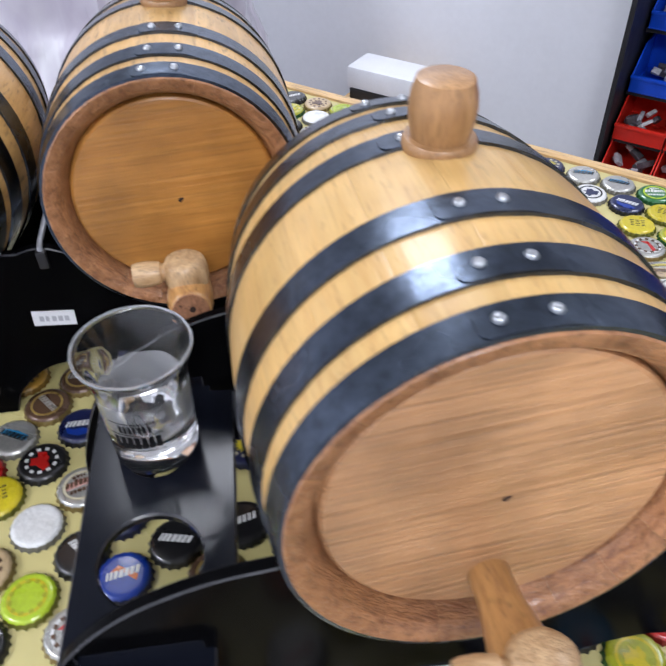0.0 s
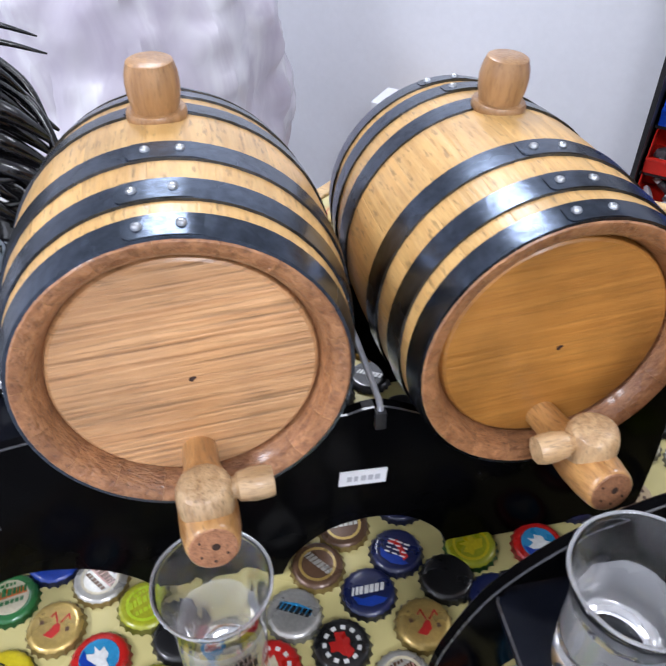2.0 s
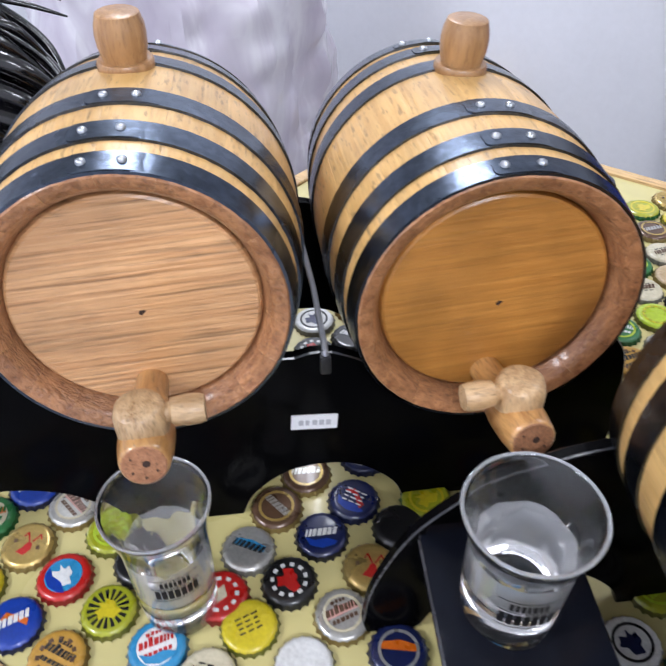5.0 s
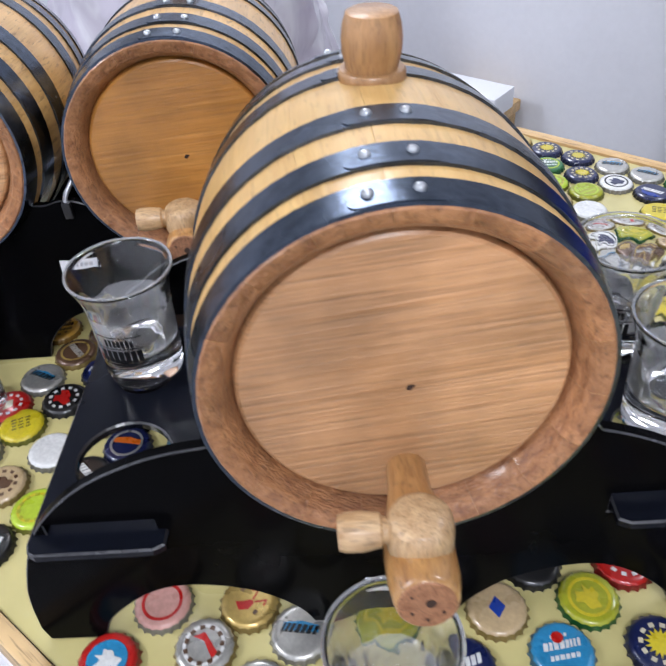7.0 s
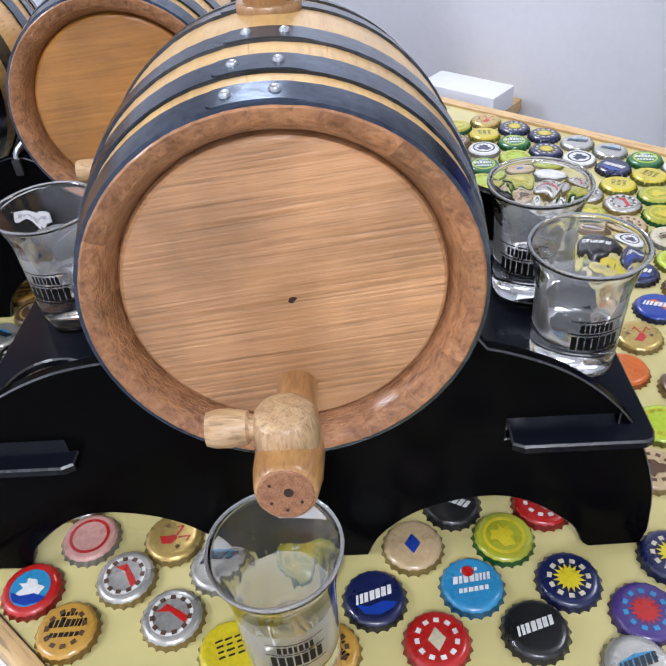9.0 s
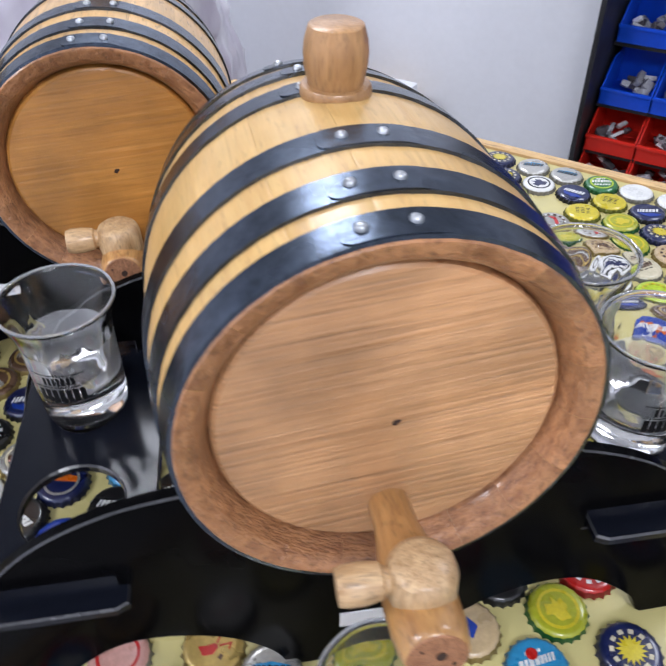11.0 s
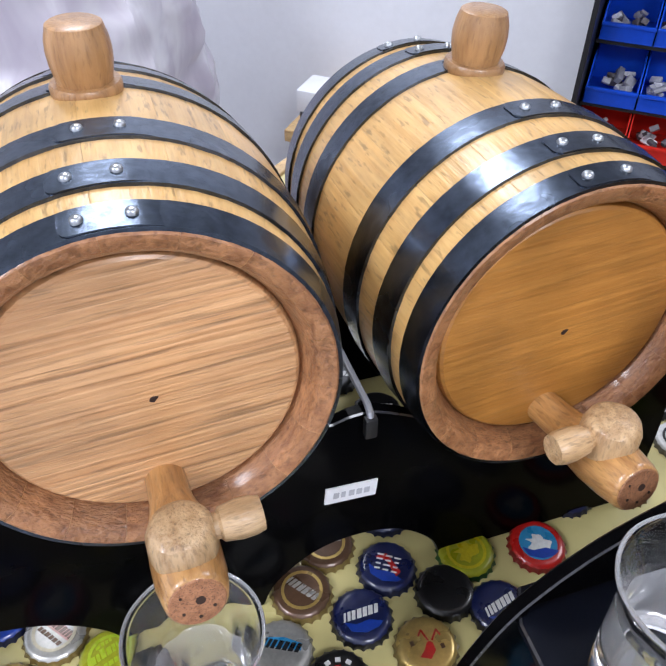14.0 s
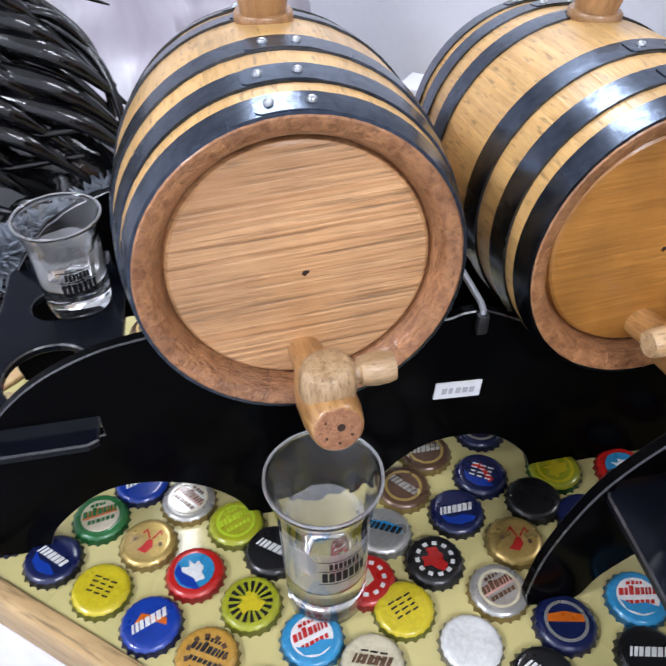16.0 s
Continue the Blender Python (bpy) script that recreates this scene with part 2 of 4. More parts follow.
def add_box(bm, x0, x1, y0, y1, z0, z1, bevel=0.0, m=Matrix()):
    made = bmesh.ops.create_cube(bm, size=1.0, matrix=m @ Matrix.Translation(((x0 + x1) / 2, (y0 + y1) / 2, (z0 + z1) / 2)) @ Matrix.Diagonal((x1 - x0, y1 - y0, z1 - z0, 1)))
    if bevel:
        edges = {e for v in made["verts"] for e in v.link_edges}
        bmesh.ops.bevel(bm, geom=list(edges), offset=bevel, segments=2, affect="EDGES", profile=0.6)
    return bm


def box(*a, **k):
    return add_box(bmesh.new(), *a, **k)


def lathe(profile, segments=32, m=Matrix(), bm=None, wobble=0.0, closed=False):
    """Turn a profile of (radius, height) round the local z axis."""
    bm = bm or bmesh.new()
    rings = []
    for r, z in profile:
        if r < 1e-6:
            rings.append([bm.verts.new(m @ Vector((0, 0, z)))])
        else:
            ring = []
            for i in range(segments):
                a = 2 * math.pi * i / segments
                k = 1 + wobble * noise.noise(Vector((math.cos(a) * 2, math.sin(a) * 2, z * 90)))
                ring.append(bm.verts.new(m @ Vector((r * k * math.cos(a), r * k * math.sin(a), z))))
            rings.append(ring)
    pairs = list(zip(rings, rings[1:]))
    if closed:
        pairs.append((rings[-1], rings[0]))
    for p, q in pairs:
        if len(p) == 1 and len(q) == 1:
            continue
        for i in range(segments):
            j = (i + 1) % segments
            if len(p) == 1:
                bm.faces.new((p[0], q[i], q[j]))
            elif len(q) == 1:
                bm.faces.new((p[i], q[0], p[j]))
            else:
                bm.faces.new((p[i], q[i], q[j], p[j]))
    return bm


def plate(outline, thick, holes=(), m=Matrix(), bevel=0.0009):
    """A flat sheet with the given outline in x and z (counter-clockwise), with openings, thick along y."""
    bm = bmesh.new()
    loops = []
    edges = []
    for loop in [outline, *holes]:
        vs = [bm.verts.new((x, 0, z)) for x, z in loop]
        loops.append(vs)
        edges += [bm.edges.new((vs[i], vs[(i + 1) % len(vs)])) for i in range(len(vs))]
    bmesh.ops.triangle_fill(bm, use_beauty=True, use_dissolve=False, edges=edges, normal=(0, -1, 0))
    faces = list(bm.faces)
    made = bmesh.ops.extrude_face_region(bm, geom=faces)
    moved = [g for g in made["geom"] if isinstance(g, bmesh.types.BMVert)]
    bmesh.ops.translate(bm, verts=moved, vec=(0, thick, 0))
    bmesh.ops.recalc_face_normals(bm, faces=bm.faces)
    if bevel:
        rim = [e for e in bm.edges if len(e.link_faces) == 2 and e.calc_face_angle(0) > 1.2]
        bmesh.ops.bevel(bm, geom=rim, offset=bevel, segments=1, affect="EDGES", clamp_overlap=True)
    bm.normal_update()
    for f in bm.faces:
        f.material_index = 1 if 0.2 < abs(f.normal.y) < 0.95 else 0
    bmesh.ops.transform(bm, matrix=m, verts=bm.verts)
    return bm


def smooth_line(points, steps=8, closed=False):
    """A soft curve through the points (Catmull-Rom)."""
    out = []
    n = len(points)
    last = n if closed else n - 1
    for i in range(last):
        p = [Vector(points[(i + k - 1) % n] if closed else points[min(max(i + k - 1, 0), n - 1)]) for k in range(4)]
        for s in range(steps):
            t = s / steps
            out.append(tuple(0.5 * ((2 * p[1]) + (p[2] - p[0]) * t + (2 * p[0] - 5 * p[1] + 4 * p[2] - p[3]) * t * t + (3 * p[1] - p[0] - 3 * p[2] + p[3]) * t ** 3)))
    if not closed:
        out.append(tuple(points[-1]))
    return out


def tube(points, radius, bm=None, sides=10, ends=True):
    """A round rod along the points; radius may be a list."""
    bm = bm or bmesh.new()
    pts = [Vector(p) for p in points]
    radii = radius if isinstance(radius, (list, tuple)) else [radius] * len(pts)
    rings = []
    for i, p in enumerate(pts):
        d = (pts[min(i + 1, len(pts) - 1)] - pts[max(i - 1, 0)]).normalized()
        q = d.to_track_quat("Z", "Y")
        rings.append([bm.verts.new(p + q @ Vector((radii[i] * math.cos(2 * math.pi * k / sides), radii[i] * math.sin(2 * math.pi * k / sides), 0))) for k in range(sides)])
    for a, b in zip(rings, rings[1:]):
        for k in range(sides):
            bm.faces.new((a[k], a[(k + 1) % sides], b[(k + 1) % sides], b[k]))
    if ends:
        bm.faces.new(rings[0][::-1])
        bm.faces.new(rings[-1])
    return bm


# ---- room ----
def room_wall(name, u0, u1, n0, n1, z0=FLOOR, z1=CEILING, mat=M_WALL, label="plain white painted wall"):
    ob = part(name, box(u0, u1, n0, n1, z0, z1), mat, smooth=False)
    ob.matrix_world = pose(0, 0, 0, 0, 0, BAR_TURN)
    return tagged(ob, label, "wall", kind="structure")


room_wall("wall_north", -2.6, -0.045, 1.74, 1.86)
room_wall("wall_recess", -0.165, -0.045, 1.86, 2.5)
room_wall("wall_back", -0.045, 2.6, 2.5, 2.6)
room_wall("wall_east", 2.6, 2.7, -2.2, 2.6)
room_wall("wall_west", -2.7, -2.6, -2.2, 1.86)
room_wall("wall_south", -2.7, 2.7, -2.3, -2.2)
tagged(room_wall("floor", -2.7, 2.7, -2.3, 2.6, FLOOR - 0.05, FLOOR, M_FLOOR), "grey vinyl floor with faint wear", "floor")
tagged(room_wall("ceiling", -2.7, 2.7, -2.3, 2.6, CEILING, CEILING + 0.05, M_CEIL), "plain white ceiling with light panels", "ceiling")

# ---- bar counter ----
def end_at(n):
    """Where the slanted end lies at n across the bar."""
    return LEFT + SLANT * (n - NEAR)


def sheet_front():
    """White film hung in soft folds under the near edge."""
    bm = bmesh.new()
    cols, rows = 160, 14
    grid = []
    for j in range(rows + 1):
        line = []
        for i in range(cols + 1):
            u = LEFT + 0.002 + (RIGHT - LEFT - 0.004) * i / cols
            z = -0.036 + (FLOOR + 0.3 + 0.036) * j / rows
            fold = 0.016 * noise.noise(Vector((u * 9, z * 2.5, 0))) + 0.005 * noise.noise(Vector((u * 30, z * 9, 3)))
            line.append(bm.verts.new((u, NEAR - 0.012 + (fold - 0.012) * min(1.0, j / 3), z)))
        grid.append(line)
    for a, b in zip(grid, grid[1:]):
        for i in range(cols):
            bm.faces.new((a[i], a[i + 1], b[i + 1], b[i]))
    made = bmesh.ops.extrude_face_region(bm, geom=list(bm.faces))
    bmesh.ops.translate(bm, verts=[g for g in made["geom"] if isinstance(g, bmesh.types.BMVert)], vec=(0, 0.002, 0))
    return bm


NEAR, FAR, LEFT, RIGHT = -0.158, 0.490, -0.315, 1.3
SLANT = 0.175      # the end of the bar is cut on a slant
counter = thing("bar_counter", pose(0, 0, 0, 0, 0, BAR_TURN), "bar counter topped with bottle caps set in cream resin", "bar counter")
part("counter_top", plate([(LEFT, NEAR), (RIGHT, NEAR), (RIGHT, FAR), (end_at(FAR), FAR)], 0.03, m=pose(0, 0, 0, -90, 0, 0), bevel=0), M_RESIN, counter, "glossy cream resin top", smooth=False)
part("edge_trim", box(LEFT, RIGHT, NEAR - 0.011, NEAR - 0.0005, -0.034, 0.003, 0.002), M_TRIM, counter, "pale pine edging strip")
part("edge_trim", box(end_at(FAR) - 0.012, RIGHT, FAR + 0.0005, FAR + 0.014, -0.034, 0.003, 0.003), M_TRIM, counter, "pale pine edging strip")
part("end_trim", plate([(LEFT - 0.0145, NEAR), (LEFT - 0.0005, NEAR), (end_at(FAR) - 0.0005, FAR), (end_at(FAR) - 0.0145, FAR)], 0.037, m=pose(0, 0, 0.003, -90, 0, 0)), M_TRIM, counter, "pale pine edging strip", smooth=False)
part("counter_front", sheet_front(), M_WHITEBAG, counter, "white film hung below the edge")
part("counter_back", box(LEFT + 0.1, RIGHT - 0.1, FAR - 0.08, FAR - 0.06, FLOOR, -0.0305), M_DARKWOOD, counter, smooth=False)


# ---- barrels ----
STAVES = 18
Keg = collections.namedtuple("Keg", "radius length bulge")


def swell(s, keg):
    """Outer radius of a barrel at s along its axis."""
    k = 1 - ((s - keg.length / 2) / (keg.length / 2)) ** 2
    return keg.radius * (1 + keg.bulge * max(k, 0.0) ** 0.9)


def stave_mesh(keg, oak):
    bm = bmesh.new()
    half = math.pi / STAVES - 0.0006
    r0, L = keg.radius, keg.length
    outer = [(s, swell(s, keg)) for s in [0.0008, 0.0038] + [L * i / 12 for i in range(1, 12)] + [L - 0.0038, L - 0.0008]]
    profile = [(0.0, r0 - 0.0008), *outer, (L, r0 - 0.0008), (L - 0.004, r0 - 0.010), (L - 0.010, r0 - 0.0125), (0.0130, r0 - 0.0122), (0.0095, r0 - 0.0108), (0.0040, r0 - 0.0086), (0.0012, r0 - 0.0060)]
    rows = []
    cuts = [-1, -0.93, -0.4, 0.4, 0.93, 1]
    for c in cuts:
        dip = 0.00012 if abs(c) == 1 else 0.0
        rows.append([bm.verts.new(((r - dip) * math.sin(c * half), s, (r - dip) * math.cos(c * half))) for s, r in profile])
    n = len(profile)
    for a, b in zip(rows, rows[1:]):
        for i in range(n):
            j = (i + 1) % n
            f = bm.faces.new((a[i], a[j], b[j], b[i]))
            ends = (profile[i], profile[j])
            if all(e[0] < 0.0039 or e[0] > L - 0.0039 or e[1] < r0 - 0.005 for e in ends):
                f.material_index = 1
    bm.faces.new(rows[0])
    bm.faces.new(rows[-1][::-1])
    return finish(bm, "stave", [oak, M_CHIME], True, 40)


def hoop_mesh(keg, s0, s1, r_add=0.0012):
    bm = bmesh.new()
    seg = 72
    steps = [s0, (s0 + s1) / 2, s1]
    inner = [(s, swell(s, keg) - 0.0004) for s in steps]
    outer = [(s, swell(s, keg) + r_add) for s in steps]
    profile = inner + outer[::-1]
    rings = []
    for i in range(seg):
        a = 2 * math.pi * i / seg
        rings.append([bm.verts.new((r * math.sin(a), s, r * math.cos(a))) for s, r in profile])
    for i in range(seg):
        p, q = rings[i], rings[(i + 1) % seg]
        for k in range(len(profile)):
            j = (k + 1) % len(profile)
            bm.faces.new((p[k], p[j], q[j], q[k]))
    return finish(bm, "hoop", M_HOOP, True, 40)


def lap_mesh(keg, s0, s1):
    """The overlapping, round-ended tongue of a hoop."""
    bm = bmesh.new()
    a0, a1, lift = -0.19, 0.26, 0.0016
    cols = 18
    mid, half = (s0 + s1) / 2, (s1 - s0) / 2 - 0.0004
    top, low = [], []
    for i in range(cols + 1):
        a = a0 + 0.045 * (i / 8) ** 1.8 if i <= 8 else a0 + 0.045 + (a1 - a0 - 0.045) * (i - 8) / (cols - 8)
        w = half
        edge = (a - a0) / 0.045
        if edge < 1:
            w = half * (0.45 + 0.55 * math.sqrt(max(0, 1 - (1 - edge) ** 2)))
        up = 0.0010 + (lift - 0.0010) * min(1.0, (a1 - a) / 0.10)
        top.append([bm.verts.new(((swell(s, keg) + up) * math.sin(a), s, (swell(s, keg) + up) * math.cos(a))) for s in (mid - w, mid + w)])
        low.append([bm.verts.new(((swell(s, keg) + 0.0009) * math.sin(a), s, (swell(s, keg) + 0.0009) * math.cos(a))) for s in (mid - w, mid + w)])
    for i in range(cols):
        bm.faces.new((top[i][0], top[i][1], top[i + 1][1], top[i + 1][0]))
        for k in (0, 1):
            bm.faces.new((top[i][k], top[i + 1][k], low[i + 1][k], low[i][k]))
    bm.faces.new((top[0][0], top[0][1], low[0][1], low[0][0]))
    bm.faces.new((top[-1][0], top[-1][1], low[-1][1], low[-1][0]))
    return finish(bm, "hoop_lap", M_HOOP, True, 40)


def rivet_mesh():
    return finish(lathe([(0.0021, -0.0008), (0.0021, 0.0002), (0.0017, 0.0009), (0.0009, 0.0013), (0, 0.0014)], 12), "rivet", M_RIVET)


BUNG = [(0.0, 0.0265), (0.0090, 0.0265), (0.0101, 0.0259), (0.0116, 0.0210), (0.0121, 0.0165), (0.0118, 0.0115), (0.0106, 0.0060), (0.0102, 0.0040)]
COLLAR = [(0.0100, 0.0052), (0.0128, 0.0050), (0.0136, 0.0038), (0.0136, 0.0012), (0.0128, -0.0005), (0.0128, -0.003)]


def barrel(x, y, z, keg, tilt, yaw, laps, oak, head, lever, bung_s, bung_turn, reach, tap_turn, key_back, key_up, label):
    """A small oak keg on its side; the origin is the middle of its front rim, its axis runs back along local y."""
    ob = thing("barrel", pose(x, y, z, tilt, 0, yaw), label, "barrel", "oak barrels on the bar")
    sm = stave_mesh(keg, oak)
    for i in range(STAVES):
        st = new("stave", sm)
        st.parent = ob
        st.matrix_local = pose(0, 0, 0, 0, 360 * (i + 0.35) / STAVES, 0)
    L, r0 = keg.length, keg.radius
    rh = r0 - 0.0108
    for s, turn in ((0.0088, 0), (L - 0.0088, 180)):
        hm = Matrix.Translation((0, s, 0)) @ pose(0, 0, 0, 90, 0, 0) @ pose(0, 0, 0, 0, 0, 4)
        hd = part("head", lathe([(0, 0.0), (rh - 0.0034, 0.0), (rh - 0.0022, -0.0008), (rh - 0.0012, -0.0030), (rh - 0.0010, -0.0045), (0, -0.0045)] if not turn else [(0, 0), (rh, 0), (rh, 0.004), (0, 0.004)], 64), head, ob, m=hm, sharp=30)
        hd["label"] = "flat oak barrel head with fine grain"
        if not turn:
            part("knot", lathe([(0, 0.0002), (0.0012, 0.0002), (0.0019, 0.0001), (0.002, -0.001)], 10, wobble=0.5), M_KNOT, hd, "small dark plugged hole", m=Matrix.Translation((0.002, -0.003, 0)) @ pose(0, 0, 0, 0, 0, 20) @ Matrix.Diagonal((1.0, 0.62, 1, 1)))
    spans = [(0.0006, 0.0122), (0.0208, 0.0338), (0.0492, 0.0632)]
    rv = rivet_mesh()
    for k, (a, b) in enumerate(spans + [(L - q, L - p) for p, q in spans]):
        hp = new("hoop", hoop_mesh(keg, a, b))
        hp.parent = ob
        hp["label"] = "blued steel hoop"
        shift = laps[k]
        lap = new("hoop_lap", lap_mesh(keg, a, b))
        lap.parent = hp
        lap.matrix_local = pose(0, 0, 0, 0, shift, 0)
        apart = (0.0078, 0.0076, 0.0069)[k % 3]
        for sgn in (-1, 1):
            rr = new("rivet", rv)
            rr.parent = hp
            mid = (a + b) / 2
            ang = radians(shift) + sgn * apart / swell(mid, keg)
            r = swell(mid, keg) + 0.0018
            rr.matrix_local = Matrix.Translation((r * math.sin(ang), mid, r * math.cos(ang))) @ Euler((0, ang, 0)).to_matrix().to_4x4()
    bg = part("bung", lathe(BUNG, 28, wobble=0.012), M_TURNED, ob, "turned oak bung", m=pose(0, 0, 0, 0, bung_turn, 0) @ Matrix.Translation((0, bung_s, swell(bung_s, keg) - 0.0015)) @ pose(0, 0, 0, -tilt, 0, 0))
    part("bung_collar", lathe(COLLAR, 28), M_TURNED, bg, "turned oak ring")
    # the tap runs forward out of the head and a little upward
    entry = Matrix.Translation((0, 0.0095, -0.0445)) @ pose(0, 0, 0, -TAP_RISE, 0, tap_turn)
    e = reach
    sp = part("spigot", lathe([(0.0, 0.0), (0.0078, 0.0), (0.0082, 0.016), (0.0090, 0.021), (0.0112, e - 0.034), (0.0123, e - 0.022), (0.0120, e - 0.010), (0.0108, e - 0.0024), (0.0102, e - 0.0005), (0.0096, e), (0.0, e)], 28, wobble=0.02), [M_SPIGOT], ob, "turned wooden tap", m=entry @ pose(0, 0, 0, 90, 0, 0))
    part("tap_mouth", lathe([(0.0, 0.0006), (0.0090, 0.0005), (0.0098, -0.0003)], 24), M_ENDGRAIN, sp, "reddish end grain with small holes", m=Matrix.Translation((0, 0, e)))
    for hx, hz, hr in ((0.001, 0.001, 0.0017), (-0.005, -0.003, 0.0006), (0.005, -0.003, 0.0006), (0.0, -0.006, 0.0006), (-0.005, 0.004, 0.0005)):
        part("mouth_hole", lathe([(0, 0.0003), (hr, 0.0003), (hr, -0.001)], 8), M_KNOT, sp, m=Matrix.Translation((hx, hz, e + 0.0005)))
    seat = entry @ Matrix.Translation((0, -(e - key_back), -0.0065 + key_up)) @ pose(0, 0, 0, TAP_RISE - tilt, 0, 0)
    key = part("key", lathe([(0.0, 0.0), (0.0075, 0.0), (0.0078, 0.0085), (0.0108, 0.0095), (0.0117, 0.013), (0.0115, 0.0205), (0.0102, 0.0245), (0.0080, 0.0262), (0.0, 0.0268)], 24, wobble=0.03), M_KEY, ob, "turned wooden tap key", m=seat)
    hd = lathe([(0.0, 0.009), (0.0042, 0.009), (0.0045, 0.0120), (0.0058, 0.0130), (0.0068, 0.019), (0.0066, 0.0240), (0.0058, 0.0268), (0.0, 0.0272)], 18, wobble=0.04)
    part("handle", hd, M_KEY, key, "short turned peg", m=Matrix.Translation((0, 0, 0.0190)) @ pose(0, 0, 0, 0, 90 * lever, 0))
    return ob


TAP_RISE = 9.0
KEGS = [Keg(0.0689, 0.162, 0.150), Keg(0.0672, 0.170, 0.098), Keg(0.0737, 0.164, 0.109)]
barrel(-0.0806, 0.0062, 0.1682, KEGS[0], -4.4, -0.4, (-0.3, -1.6, 1.8, 2.0, -1.5, 0.5), M_STAVE, M_HEAD, 1, 0.0985, 0.5, 0.0655, 3.0, 0.0190, 0.0030, "small lacquered oak barrel with pale head and wooden tap")
barrel(0.0848, 0.0005, 0.1607, KEGS[1], -3.4, 1.8, (1.8, 3.9, 4.6, -4.0, 1.5, 6.0), M_STAVE, M_HEAD_AMBER, -1, 0.1080, 3.5, 0.0605, 2.0, 0.0220, 0.0035, "small lacquered oak barrel with amber head and wooden tap")
barrel(0.1975, -0.2187, 0.1710, KEGS[2], -3.9, 3.3, (-2.0, -0.9, 1.2, -3.0, 1.0, -2.0), M_STAVE_PLAIN, M_HEAD_ROSY, -1, 0.1010, 1.5, 0.0700, -3.0, 0.0235, 0.0020, "small oak barrel with a rosy head on a single stand")

# ---- stands ----
SHELF_Z = 0.090


def stand_outline(centres, saddle_z, r, wing=True, shift=0.0):
    """Front view of a stand plate: saddles for the barrels, sloping wings, feet and arches."""
    x0, x1 = centres[0] + shift, centres[-1] + shift
    top = [(x0 - 0.174, 0.012), (x0 - 0.170, 0.045), (x0 - 0.157, 0.082), (x0 - 0.142, 0.104), (x0 - 0.120, 0.123), (x0 - 0.092, 0.136), (x0 - 0.066, 0.141)]
    left = smooth_line(top, 6)
    right = [(x0 + x1 - x, z) for x, z in left][::-1]
    line = list(left)
    for i, c in enumerate(centres):
        zc = saddle_z[i]
        start, stop = 200 if i == 0 else 214, 340 if i + 1 == len(centres) else 326
        for k in range(25):
            a = radians(start + (stop - start) * k / 24)
            line.append((c + r[i] * math.cos(a), zc + r[i] * math.sin(a)))
        if i + 1 < len(centres):
            m = (c + centres[i + 1]) / 2
            line += [(m - 0.013, 0.1275), (m - 0.006, 0.1298), (m, 0.1303), (m + 0.006, 0.1293), (m + 0.013, 0.1262)]
    if not wing:
        right = smooth_line([(x1 + 0.068, 0.126), (x1 + 0.080, 0.108), (x1 + 0.086, 0.070), (x1 + 0.088, 0.030), (x1 + 0.088, 0.0)], 5)
    edge = centres[-1] + r[-1] * math.cos(radians(340)) + 0.002 if wing else -1.0
    line += [p for p in right if p[0] > edge]
    foot = smooth_line([(x0 - 0.172, 0.0), (x0 - 0.146, 0.0), (x0 - 0.135, 0.019), (x0 - 0.112, 0.039), (x0 - 0.090, 0.044), (x0 - 0.062, 0.036), (x0 - 0.042, 0.018), (x0 - 0.034, 0.0)], 5)[5:]
    foot_left = [(x0 - 0.172, 0.001)] + foot
    bottom = []
    for i, c in enumerate(c + shift for c in centres):
        if i == 0:
            bottom += foot_left
        bottom.append((c - 0.034, 0.0)) if i else None
        bottom.append((c + 0.034, 0.0))
        if i + 1 < len(centres):
            d = centres[i + 1] + shift
            w = (d - c) / 2 - 0.034
            m = (c + d) / 2
            bottom += smooth_line([(c + 0.034, 0.0), (m - w * 0.85, 0.018), (m - w * 0.45, 0.036), (m, 0.041), (m + w * 0.45, 0.036), (m + w * 0.85, 0.018), (d - 0.034, 0.0)], 5)[2:-2]
    bottom += [(x0 + x1 - x, z) for x, z in foot_left][::-1] if wing else [(x1 + 0.060, 0.0)]
    return line[::-1] + bottom


def clean(loop):
    out = []
    for p in loop:
        if not out or (Vector(p) - Vector(out[-1])).length > 0.0012:
            out.append(tuple(p))
    if (Vector(out[0]) - Vector(out[-1])).length < 0.0012:
        out.pop()
    return out


def circle(x, z, r, n=32):
    return [(x + r * math.cos(2 * math.pi * i / n), z + r * math.sin(2 * math.pi * i / n)) for i in range(n)]


